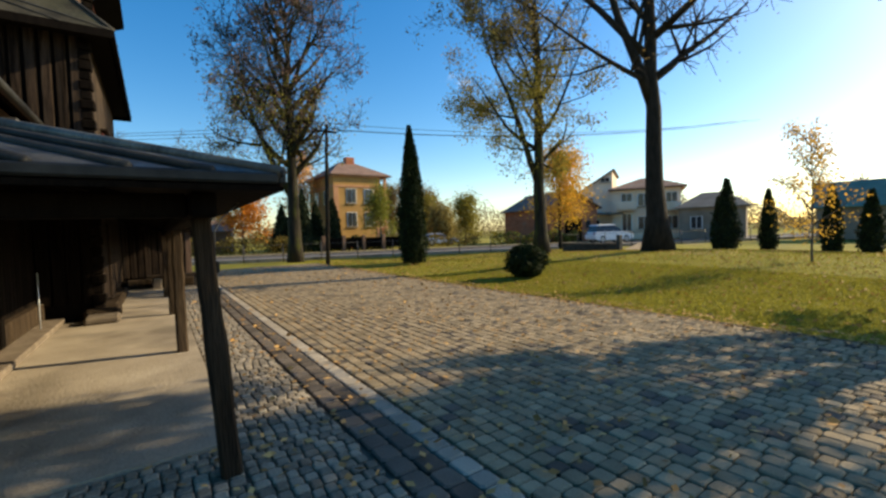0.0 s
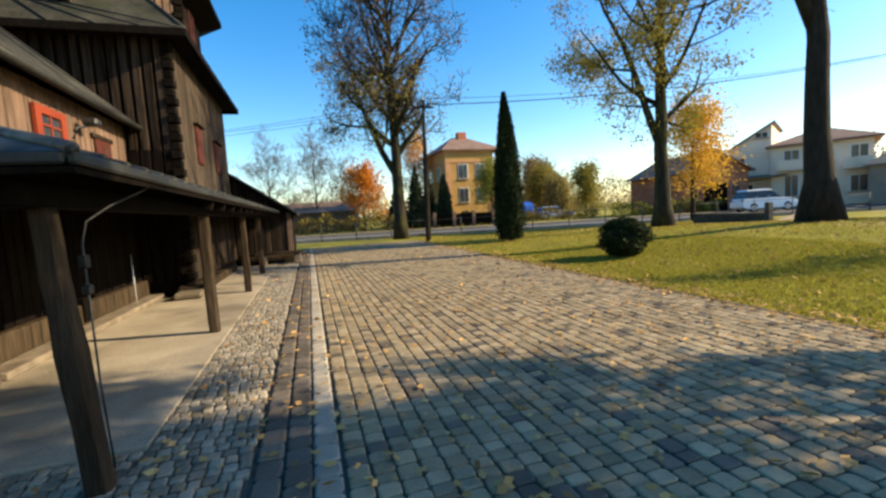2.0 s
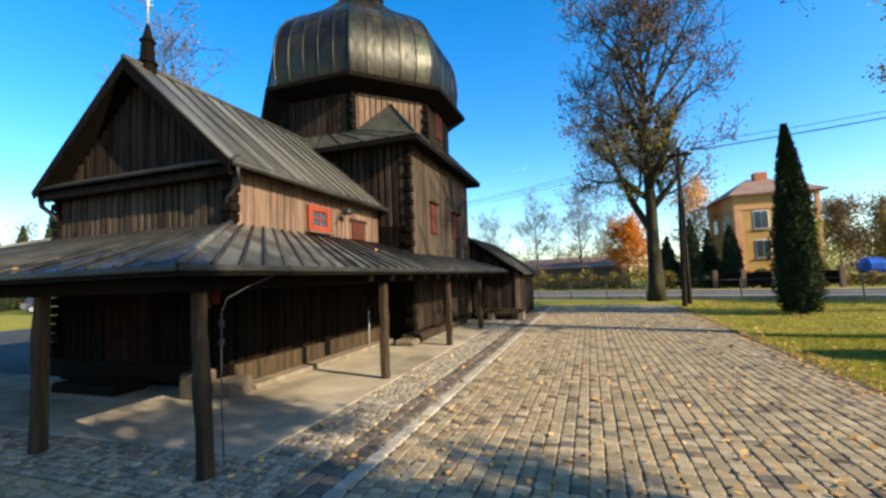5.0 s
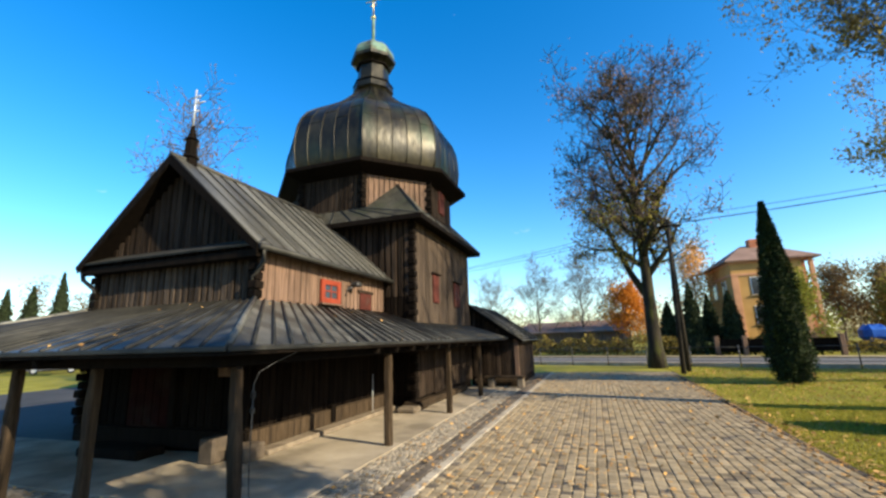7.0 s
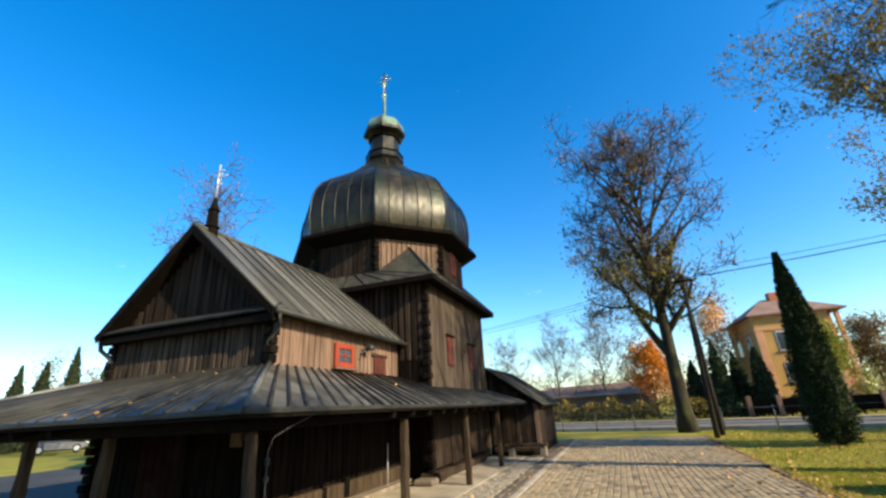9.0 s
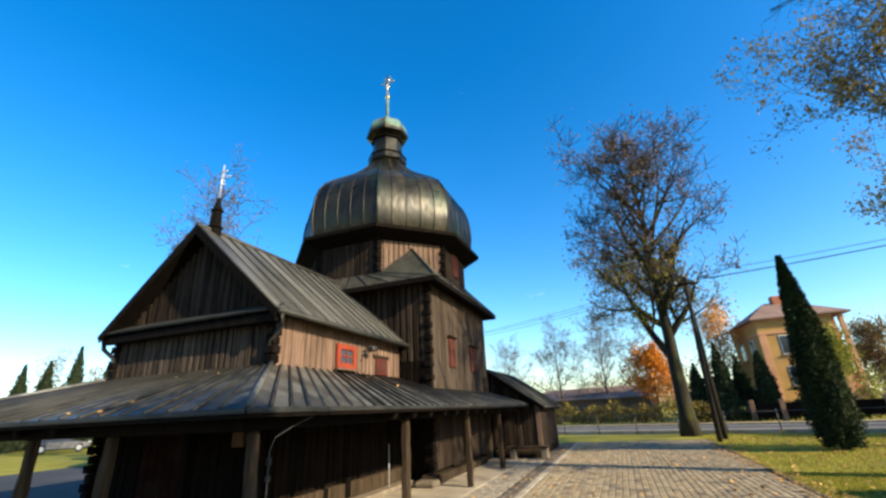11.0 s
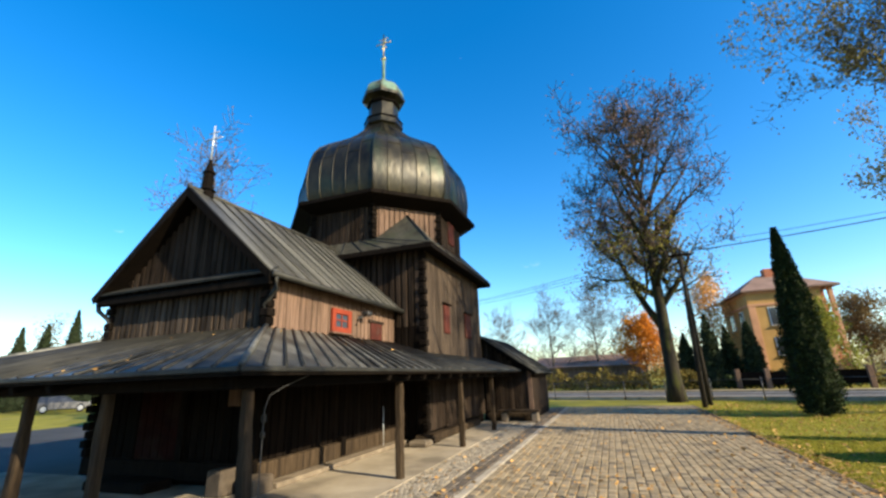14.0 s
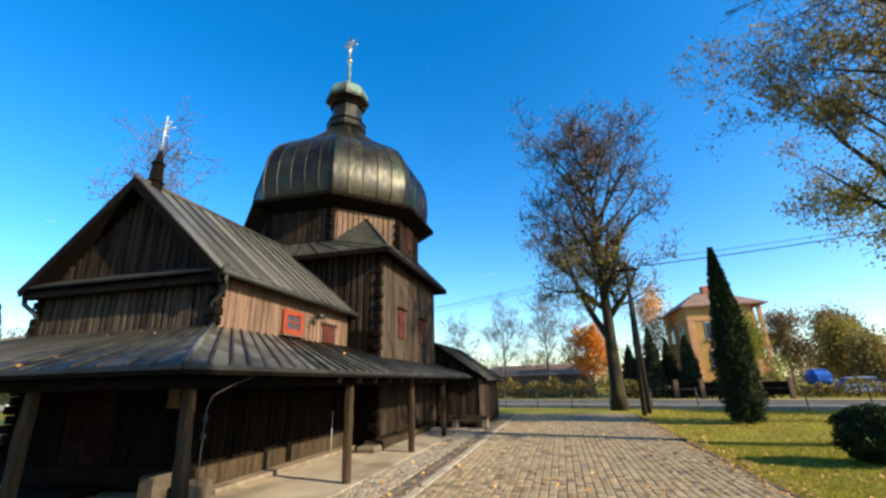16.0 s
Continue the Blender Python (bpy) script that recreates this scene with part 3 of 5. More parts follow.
for sx, ex in ((NX1 + EX, 1), (NX0 - EX, -1)):
    part("bargeboard", mesh_of("bargeboard", [(NC, EY - 0.03, RZ), (sx, EY - 0.03, EZ), (sx, EY - 0.03, EZ - 0.17), (NC, EY - 0.03, RZ - 0.22),
                                              (NC, EY + 0.01, RZ), (sx, EY + 0.01, EZ), (sx, EY + 0.01, EZ - 0.17), (NC, EY + 0.01, RZ - 0.22)],
                               [(0, 1, 2, 3), (7, 6, 5, 4), (0, 4, 5, 1), (1, 5, 6, 2), (2, 6, 7, 3), (3, 7, 4, 0)]), WOOD_DARK, nave_roof)
    part("gutter", tube("gutter", [(sx + 0.05 * ex, EY, EZ - 0.04), (sx + 0.05 * ex, 11.7, EZ - 0.07)], 0.065, 8), ROOF_SEAM, nave_roof, "weathered half-round gutter")
    part("downpipe", tube("downpipe", [(sx + 0.05 * ex, EY + 0.12, EZ - 0.08), (sx + 0.02 * ex, EY + 0.14, EZ - 0.3), (sx - 0.28 * ex, EY + 0.24, EZ - 0.55), (sx - 0.30 * ex, EY + 0.25, 2.72)],
                              0.05, 8), ROOF_SEAM, nave_roof, "bent grey downpipe")
# narrow skirt roof at the foot of the gable
part("gable_skirt", slab("gable_skirt", [(NX0 - 0.1, NY0 + 0.10, 3.94), (NX1 + 0.1, NY0 + 0.10, 3.94), (NX1 + 0.27, EY - 0.02, 3.74), (NX0 - 0.27, EY - 0.02, 3.74)], 0.04), ROOF_SEAM, gable, "narrow sheet-covered ledge")
part("tie_beam", box((NX0 - 0.22, EY + 0.05, 3.50), (NX1 + 0.22, EY + 0.2, 3.67), 0.02), WOOD_DARK, gable)

# spirelet with an iron cross on the ridge
spire = part("spirelet", ring_solid("spirelet", [(0.16, 5.65), (0.15, 5.98), (0.19, 6.01), (0.13, 6.08), (0.11, 6.42), (0.15, 6.45), (0.09, 6.53), (0.03, 6.80)], 8, centre=(NC, 6.30)), WOOD_DARK, church, "slender dark ridge spirelet")


def cross(parent, x, y, z, h, material, r):
    c = part("cross", tube("cross", [(x, y, z), (x, y, z + h)], r, 6), material, parent, "slender metal cross")
    for zz, w in ((0.62, 0.30), (0.80, 0.16), (0.42, 0.12)):
        part("cross_arm", tube("cross_arm", [(x - w * h, y, z + zz * h), (x + w * h, y, z + zz * h)], r * 0.85, 6), material, c)
    for k in range(4):
        w = math.pi / 4 + k * math.pi / 2
        part("ray", tube("ray", [(x, y, z + 0.62 * h), (x + 0.15 * h * math.cos(w), y, z + (0.62 + 0.15 * math.sin(w)) * h)], r * 0.45, 5), material, c)


cross(spire, NC, 6.30, 6.76, 0.95, PALE_METAL, 0.02)

# tower
TW, TE, TZ = 3.01, 3.46, 5.58
tower = part("tower_wall", box((CX - TW + 0.05, CY - TW + 0.05, 0.0), (CX + TW - 0.05, CY + TW - 0.05, 5.95), 0.0), WOOD_DARK, church, "square tower clad in weathered upright boards")
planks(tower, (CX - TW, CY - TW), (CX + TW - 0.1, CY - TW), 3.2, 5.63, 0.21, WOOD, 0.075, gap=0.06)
# below the porch roof: darkened copy, shade put into the colour
planks(tower, (CX + TW - 1.2, CY - TW), (CX + TW - 0.1, CY - TW), 0.35, 3.2, 0.21, WOOD_SHADED, 0.05)
# sunward tower side above the porch: boards coloured as lit
planks(tower, (CX + TW, CY - TW + 0.1), (CX + TW, CY + TW), 2.2, 5.63, 0.3, WOOD_LIT, 0.025, gap=0.008)
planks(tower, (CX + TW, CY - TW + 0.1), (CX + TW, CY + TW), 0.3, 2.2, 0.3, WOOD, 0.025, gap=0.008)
log_ends(tower, CX + TW - 0.06, CY - TW + 0.06, 0.15, 5.6, 0.0, 0.19)
part("sill_log", box((CX + TW - 0.3, CY - TW - 0.25, 0.0), (CX + TW + 0.28, CY - TW + 0.35, 0.24), 0.06), WOOD_GREY, tower, "heavy rounded sill log end")
part("sill_log", box((CX + TW - 0.1, CY - TW + 0.35, 0.0), (CX + TW + 0.2, CY + 1.6, 0.22), 0.05), WOOD_GREY, tower)
part("sill_log", box((CX + TW - 0.25, CY - TW - 0.75, 0.0), (CX + TW + 0.3, CY - TW - 0.28, 0.16), 0.05), STONE, tower, "flat stone by the tower corner")
for y0, y1, z0, z1 in ((12.95, 13.5, 3.1, 4.05), (15.2, 15.9, 3.1, 4.0)):
    sh = part("shutter", box((CX + TW + 0.005, y0, z0), (CX + TW + 0.05, y1, z1), 0.01), RED_DARK, tower, "faded red closed shutter")
    part("shutter_board", box((CX + TW + 0.05, y0 + 0.04, z0 + 0.04), (CX + TW + 0.066, (y0 + y1) / 2 - 0.01, z1 - 0.04), 0.004), RED_DARK, sh)
    part("shutter_board", box((CX + TW + 0.05, (y0 + y1) / 2 + 0.01, z0 + 0.04), (CX + TW + 0.066, y1 - 0.04, z1 - 0.04), 0.004), RED_DARK, sh)
    part("drip_board", box((CX + TW, y0 - 0.1, z1 + 0.005), (CX + TW + 0.14, y1 + 0.1, z1 + 0.05), 0.01), WOOD, sh)
part("door", box((CX + TW + 0.005, 12.9, 0.25), (CX + TW + 0.05, 13.6, 1.95), 0.01), WOOD, tower, "narrow weathered side door")

# skirt roof from the square to the octagon, with a small hip on each corner
OA = 2.88
ot = OA * math.tan(radians(22.5))
skirt = part("tower_roof", box((CX - TE + 0.1, CY - TE + 0.1, TZ - 0.06), (CX + TE - 0.1, CY + TE - 0.1, TZ - 0.01), 0.0), WOOD_DARK, church, "sheet-covered skirt roof with hipped corners")
for q in range(4):
    R = Matrix.Translation((CX, CY, 0)) @ Matrix.Rotation(q * math.pi / 2, 4, "Z")
    P = lambda x, y, z: R @ Vector((x, y, z))
    seamed_roof(skirt, P(-ot, -OA, 6.18), P(ot, -OA, 6.18), P(TE, -TE, TZ), P(-TE, -TE, TZ), 0.75, seam=0.02, material=ROOF_MOSSY)
    pk = P(OA * 0.707, -OA * 0.707, 7.16)
    part("corner_hip", slab("corner_hip", [P(TE, -TE, TZ), pk, P(ot, -OA, 6.14)], 0.03), ROOF_MOSSY, skirt)
    part("corner_hip", slab("corner_hip", [P(TE, -TE, TZ), P(OA, -ot, 6.14), pk], 0.03), ROOF_MOSSY, skirt)
    part("hip_seam", tube("hip_seam", [P(TE, -TE, TZ + 0.01), pk], 0.035, 6), ROOF_SEAM, skirt)
    part("eave_board", mesh_of("eave_board", [P(-TE, -TE - 0.01, TZ - 0.14), P(TE, -TE - 0.01, TZ - 0.14), P(TE, -TE - 0.01, TZ + 0.01), P(-TE, -TE - 0.01, TZ + 0.01),
                                              P(-TE, -TE + 0.04, TZ - 0.14), P(TE, -TE + 0.04, TZ - 0.14), P(TE, -TE + 0.04, TZ + 0.01), P(-TE, -TE + 0.04, TZ + 0.01)],
                               [(0, 1, 2, 3), (7, 6, 5, 4), (0, 4, 5, 1), (3, 2, 6, 7), (0, 3, 7, 4), (1, 5, 6, 2)]), WOOD_DARK, skirt)

# drum, cornice, dome
OCT = 1 / math.cos(radians(22.5))
drum = part("drum_wall", ring_solid("drum_wall", [((OA - 0.06) * OCT, 5.9), ((OA - 0.06) * OCT, 7.9)], 8, radians(22.5), centre=(CX, CY)), WOOD_DARK, church, "octagonal boarded drum")
for k in range(8):
    w0, w1 = radians(22.5 + 45 * k), radians(67.5 + 45 * k)
    a = (CX + OA * OCT * math.cos(w0), CY + OA * OCT * math.sin(w0))
    b = (CX + OA * OCT * math.cos(w1), CY + OA * OCT * math.sin(w1))
    if k in (4, 5, 6, 7, 3):
        # side 6 alone gets lighter boards, sunlight put into their colour
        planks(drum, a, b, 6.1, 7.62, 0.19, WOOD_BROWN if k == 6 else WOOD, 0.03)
    if k in (5, 6, 7):
        log_ends(drum, a[0], a[1], 6.2, 7.58, w0 - radians(45), 0.16)
part("drum_window", box((CX + OA - 0.02, CY - 0.28, 6.5), (CX + OA + 0.06, CY + 0.28, 7.52), 0.01), RED_DARK, drum, "red-framed drum window")
HR = 3.48 * OCT
cornice = part("cornice", ring_solid("cornice", [(2.9 * OCT, 7.36), (HR - 0.02, 7.58), (HR, 7.60), (HR, 7.72), (HR - 0.12, 7.76), (3.12 * OCT, 7.8)], 8, radians(22.5), centre=(CX, CY)), WOOD_DARK, church, "dark boxed cornice under the dome")
PROFILE = [(3.33, 7.77), (3.44, 8.09), (3.49, 8.56), (3.47, 9.03), (3.4, 9.45), (3.26, 9.82), (3.03, 10.15), (2.68, 10.43), (2.32, 10.67), (1.98, 10.9), (1.64, 11.15), (1.33, 11.43), (1.04, 11.74), (0.82, 12.02), (0.69, 12.23)]
dome = part("dome", ring_solid("dome", [(r - 0.03, z) for r, z in PROFILE], 8, radians(22.5), centre=(CX, CY)), DOME, church, "eight-sided bulbous dome of patinated copper sheet")


def on_dome(k, s, i, lift=0.0):
    """A point on side k of the dome, s along the side, on profile ring i."""
    r, z = PROFILE[i]
    w0, w1 = radians(22.5 + 45 * k), radians(67.5 + 45 * k)
    p = Vector((r * math.cos(w0), r * math.sin(w0), z)).lerp(Vector((r * math.cos(w1), r * math.sin(w1), z)), s)
    m = radians(45 + 45 * k)
    return p + Vector((CX + lift * math.cos(m), CY + lift * math.sin(m), 0))


for k in range(8):
    for j in range(5):
        v, f = [], []
        for i in range(len(PROFILE)):
            lift = 0.004 + 0.01 * RND.random()
            v += [on_dome(k, j / 5, i, lift), on_dome(k, (j + 1) / 5, i, lift)]
        for i in range(len(PROFILE) - 1):
            f.append((2 * i, 2 * i + 1, 2 * i + 3, 2 * i + 2))
        part("dome_sheet", mesh_of("dome_sheet", v, f, True), DOME, dome)
        if k in (4, 5, 6, 7, 0):
            for i in (4, 8, 11):
                i = min(len(PROFILE) - 2, max(1, i + (j + k) % 2))
                part("sheet_joint", tube("sheet_joint", [on_dome(k, j / 5, i, 0.014), on_dome(k, (j + 1) / 5, i, 0.014)], 0.012, 4), DOME, dome)
        part("dome_seam", tube("dome_seam", [on_dome(k, j / 5, i, 0.012) for i in range(len(PROFILE))], 0.035 if j == 0 else 0.02, 5), DOME, dome)
lantern = part("lantern", ring_solid("lantern", [(0.72, 12.12), (0.86, 12.23), (0.84, 12.47), (0.68, 12.57), (0.64, 13.48), (0.72, 13.54), (0.95, 13.64), (0.97, 13.77), (0.9, 13.82)], 8, radians(22.5), centre=(CX, CY)),
               DOME, church, "small octagonal lantern in dull copper")
for r, z in ((0.86, 12.53), (0.74, 13.39), (0.80, 12.32)):
    part("moulding", ring_solid("moulding", [(r - 0.1, z - 0.06), (r, z - 0.03), (r, z + 0.03), (r - 0.1, z + 0.06)], 8, radians(22.5), centre=(CX, CY)), WOOD_DARK, lantern)
part("lantern_cap", ring_solid("lantern_cap", [(0.86, 13.80), (0.90, 13.97), (0.84, 14.18), (0.66, 14.39), (0.42, 14.57), (0.2, 14.72), (0.09, 14.89)], 8, radians(22.5), centre=(CX, CY)), VERDIGRIS, lantern, "green copper cap")
part("cross_pole", tube("cross_pole", [(CX, CY, 14.80), (CX, CY, 15.98)], 0.075, 8), VERDIGRIS, lantern)
part("cross_knob", ring_solid("cross_knob", [(0.03, 15.9), (0.12, 15.97), (0.12, 16.06), (0.03, 16.13)], 10, centre=(CX, CY), smooth=True), GILT, lantern)
cross(lantern, CX, CY, 16.1, 1.3, GILT, 0.035)

# porch: sheet roof on posts round the front and the side
PE, PW, PY, PX, PL = 1.88, 2.74, 3.09, -3.18, -12.9
POST_X, POST_Y = -3.57, 3.52   # lines of the porch posts
# boarding below the sheets is coloured near-black for the shade there
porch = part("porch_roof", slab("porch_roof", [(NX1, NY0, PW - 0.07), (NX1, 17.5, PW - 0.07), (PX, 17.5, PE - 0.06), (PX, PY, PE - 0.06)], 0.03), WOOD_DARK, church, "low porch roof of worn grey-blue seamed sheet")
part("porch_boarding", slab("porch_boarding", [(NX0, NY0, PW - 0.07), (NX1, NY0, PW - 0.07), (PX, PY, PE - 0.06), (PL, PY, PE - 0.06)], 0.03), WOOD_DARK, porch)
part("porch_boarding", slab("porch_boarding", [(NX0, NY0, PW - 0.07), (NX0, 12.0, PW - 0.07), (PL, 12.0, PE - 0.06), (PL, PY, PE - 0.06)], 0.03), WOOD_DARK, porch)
seamed_roof(porch, (NX1, NY0, PW), (NX1, 17.5, PW), (PX, 17.5, PE), (PX, PY, PE), 0.31, seam=0.027)
seamed_roof(porch, (NX0, NY0, PW), (NX1, NY0, PW), (PX, PY, PE), (PL, PY, PE), 0.36, seam=0.027, material=ROOF_FRONT)
seamed_roof(porch, (NX0, NY0, PW), (NX0, 12.0, PW), (PL, 12.0, PE), (PL, PY, PE), 0.4, seam=0.027)
part("hip_cap", tube("hip_cap", [(NX1, NY0, PW + 0.03), (PX, PY, PE + 0.02)], [0.05, 0.035], 8), ROOF, porch)
part("hip_cap", tube("hip_cap", [(NX0, NY0, PW + 0.03), (PL, PY, PE + 0.02)], [0.05, 0.035], 8), ROOF, porch)
part("eave_edge", box((PX - 0.03, PY, PE - 0.05), (PX + 0.02, 17.5, PE + 0.012), 0.012), ROOF_SEAM, porch)
part("eave_edge", box((PL, PY - 0.02, PE - 0.05), (PX - 0.03, PY + 0.03, PE + 0.012), 0.012), ROOF_SEAM, porch)
part("wall_plate", box((POST_X - 0.07, POST_Y - 0.2, 1.66), (POST_X + 0.07, 17.4, 1.80), 0.015), WOOD_DARK, porch)
part("wall_plate", box((PL + 0.1, POST_Y - 0.07, 1.66), (POST_X - 0.07, POST_Y + 0.07, 1.80), 0.015), WOOD_DARK, porch)
for i in range(15):
    y = 6.3 + 0.75 * i
    part("rafter", slab("rafter", [(NX1, y, PW - 0.11), (NX1, y + 0.1, PW - 0.11), (PX - 0.05, y + 0.1, PE - 0.10), (PX - 0.05, y, PE - 0.10)], 0.09), WOOD_DARK, porch)
for i in range(11):
    x = NX0 + 0.05 + 0.75 * i
    if x < NX1 - 0.1:
        part("rafter", slab("rafter", [(x, NY0, PW - 0.11), (x + 0.1, NY0, PW - 0.11), (x + 0.1, PY + 0.05, PE - 0.10), (x, PY + 0.05, PE - 0.10)], 0.09), WOOD_DARK, porch)


def porch_post(x, y, lean=0.0, size=0.062):
    """A hand-hewn post with uneven, worn edges and a bracket under the plate."""
    v, f = [], []
    levels = 9
    for i in range(levels):
        z = 1.68 * i / (levels - 1)
        s = size * (1.12 - 0.16 * i / (levels - 1)) + RND.uniform(-0.006, 0.006)
        ox, oy = lean * (1.68 - z) + RND.uniform(-0.006, 0.006), RND.uniform(-0.006, 0.006)
        for cx, cy in ((-1, -.7), (-.7, -1), (.7, -1), (1, -.7), (1, .7), (.7, 1), (-.7, 1), (-1, .7)):
            v.append((x + ox + cx * s, y + oy + cy * s, z))
    for i in range(levels - 1):
        for k in range(8):
            f.append((i * 8 + k, i * 8 + (k + 1) % 8, (i + 1) * 8 + (k + 1) % 8, (i + 1) * 8 + k))
    f += [tuple(reversed(range(8))), tuple((levels - 1) * 8 + k for k in range(8))]
    return part("porch_post", mesh_of("porch_post", v, f), WOOD_GREY, church, "hand-hewn weathered timber porch post")


posts = [porch_post(POST_X, 3.60, 0.06, 0.060), porch_post(POST_X, 7.35), porch_post(POST_X, 10.95), porch_post(POST_X - 0.05, 14.4),
         porch_post(-5.85, POST_Y + 0.1), porch_post(-7.35, POST_Y + 0.05), porch_post(-9.4, POST_Y), porch_post(-12.6, POST_Y)]

# cable from the eave down the corner post, with its junction box
cable = part("conduit", tube("conduit", [(PX - 0.02, 4.35, 1.86), (PX - 0.10, 4.22, 1.78), (PX - 0.22, 4.02, 1.68), (PX - 0.29, 3.84, 1.58), (PX - 0.30, 3.78, 1.45), (PX - 0.30, 3.78, 0.6), (PX - 0.29, 3.8, 0.02)],
                                 0.0065, 6), IRON, church, "thin grey electric conduit")
part("junction_box", box((PX - 0.325, 3.755, 1.30), (PX - 0.275, 3.805, 1.38), 0.01), ROOF_SEAM, cable, "small grey junction box")
part("junction_box", box((PX - 0.325, 3.755, 1.14), (PX - 0.275, 3.805, 1.20), 0.01), ROOF_SEAM, cable)
part("standpipe", tube("standpipe", [(NX1 + 0.25, 10.3, 0.0), (NX1 + 0.25, 10.3, 1.05)], 0.013, 8), PALE_METAL, church, "thin pale standpipe by the wall")
part("notice_box", box((NX1 - 0.62, NY0 - 0.12, 1.35), (NX1 - 0.38, NY0 - 0.045, 1.72), 0.01), WOOD_BROWN, church, "small wooden box on the front wall")
part("red_lamp", ring_solid("red_lamp", [(0.05, 1.42), (0.07, 1.46), (0.07, 1.62), (0.05, 1.66)], 10, centre=(NX1 - 0.2, NY0 - 0.12), smooth=True), RED_DARK, church, "small red lantern by the corner")

# side annex with a lean-to roof
AY, AX = 17.68, -2.88
annex = part("annex_wall", mesh_of("annex_wall", [(CX + TW - 0.1, AY, 0), (AX, AY, 0), (AX, AY, 1.78), (CX + TW - 0.1, AY, 3.25), (CX + TW - 0.1, 22.5, 0), (AX, 22.5, 0), (AX, 22.5, 1.78), (CX + TW - 0.1, 22.5, 3.25)],
                                   [(0, 1, 2, 3), (7, 6, 5, 4), (0, 4, 5, 1), (1, 5, 6, 2), (2, 6, 7, 3), (0, 3, 7, 4)]), WOOD_DARK, church, "boarded lean-to annex")
planks(annex, (CX + TW, AY - 0.02), (AX - 0.1, AY - 0.02), 0.35, lambda s: 3.15 - 1.40 * s, 0.2, WOOD, 0.045)
planks(annex, (AX + 0.02, AY), (AX + 0.02, 22.4), 0.3, 1.74, 0.25, WOOD, 0.03)
annex_roof = part("annex_roof", slab("annex_roof", [(CX + TW - 0.1, AY - 0.3, 3.31), (CX + TW - 0.1, 22.8, 3.31), (AX + 0.3, 22.8, 1.74), (AX + 0.3, AY - 0.3, 1.74)], 0.09), WOOD_DARK, church, "sheet-covered lean-to roof")
seamed_roof(annex_roof, (CX + TW - 0.1, AY - 0.32, 3.35), (CX + TW - 0.1, 22.8, 3.35), (AX + 0.32, 22.8, 1.78), (AX + 0.32, AY - 0.32, 1.78), 0.5)
part("corner_board", box((AX - 0.1, AY - 0.07, 0.3), (AX + 0.07, AY - 0.0, 1.84), 0.01), WOOD_BROWN, annex, "pale corner board")
part("annex_sill", box((CX + TW + 0.1, AY - 0.35, 0.0), (AX + 0.12, AY - 0.02, 0.3), 0.05), WOOD_GREY, annex)
bench = thing("bench", "low rough wooden bench against the annex wall", "bench", (-3.3, 17.0, 0))
part("bench_seat", box((-4.1, 16.75, 0.36), (-2.5, 17.2, 0.44), 0.02), WOOD_GREY, bench)
for x in (-3.95, -2.8):
    part("bench_support", box((x, 16.8, 0.0), (x + 0.25, 17.15, 0.36), 0.03), STONE, bench)


# ---- plants ----
def leaf_mesh(name, pts, size, seed, flat=0.0, aspect=0.6):
    """Small folded leaves at the points, each turned its own way. flat: 1 lays them down."""
    g = np.random.default_rng(seed)
    n = len(pts)
    pts = np.asarray(pts, float)
    a = g.normal(size=(n, 3))
    a[:, 2] *= 1 - flat
    a /= np.linalg.norm(a, axis=1, keepdims=True) + 1e-9
    b = g.normal(size=(n, 3))
    b[:, 2] *= 1 - 0.9 * flat
    b -= (a * b).sum(1, keepdims=True) * a
    b /= np.linalg.norm(b, axis=1, keepdims=True) + 1e-9
    s = (size * g.uniform(0.6, 1.35, n))[:, None]
    v = np.stack([pts - a * s * 0.5, pts + b * s * aspect * 0.5, pts + a * s * 0.5, pts - b * s * aspect * 0.5], 1).reshape(-1, 3)
    me = bpy.data.meshes.new(name)
    me.vertices.add(4 * n)
    me.vertices.foreach_set("co", v.ravel())
    me.loops.add(4 * n)
    me.loops.foreach_set("vertex_index", np.arange(4 * n))
    me.polygons.add(n)
    me.polygons.foreach_set("loop_start", np.arange(0, 4 * n, 4))
    me.polygons.foreach_set("loop_total", np.full(n, 4))
    me.update(calc_edges=True)
    me.validate()
    return me


def grow(rnd, p, d, length, r, depth, v, f, tips, lift=0.12, wander=0.25, kids=(4, 6), sides=5, ratio=0.55, twig=0.007):
    """One limb with its side branches, down to twigs."""
    segs = 5 if depth > 1 else 3
    pts, rad = [p.copy()], [r]
    q, dd = p.copy(), d.normalized()
    for i in range(segs):
        dd = (dd + Vector((rnd.gauss(0, 1), rnd.gauss(0, 1), rnd.gauss(0, 0.7))) * wander * 0.5 + Vector((0, 0, lift))).normalized()
        q = q + dd * (length / segs)
        pts.append(q.copy())
        rad.append(max(r * (1 - 0.82 * (i + 1) / segs), twig))
    tube_data(pts, rad, sides if depth > 1 else 3, v, f)
    tips.append((pts[-1], depth))
    if depth <= 0:
        tips.append((pts[len(pts) // 2], depth))
        return
    for _ in range(rnd.randint(*kids)):
        i = rnd.randint(1, segs)
        t = rnd.random()
        s = pts[i - 1].lerp(pts[i], t)
        way = (pts[i] - pts[i - 1]).normalized()
        side = way.orthogonal()
        side.rotate(Matrix.Rotation(rnd.uniform(0, 2 * math.pi), 3, way))
        grow(rnd, s, way * rnd.uniform(0.5, 0.9) + side * rnd.uniform(0.6, 1.0), length * ratio * rnd.uniform(0.7, 1.15), max(rad[i] * 0.62, twig), depth - 1, v, f, tips, lift, wander, kids, sides, ratio, twig)


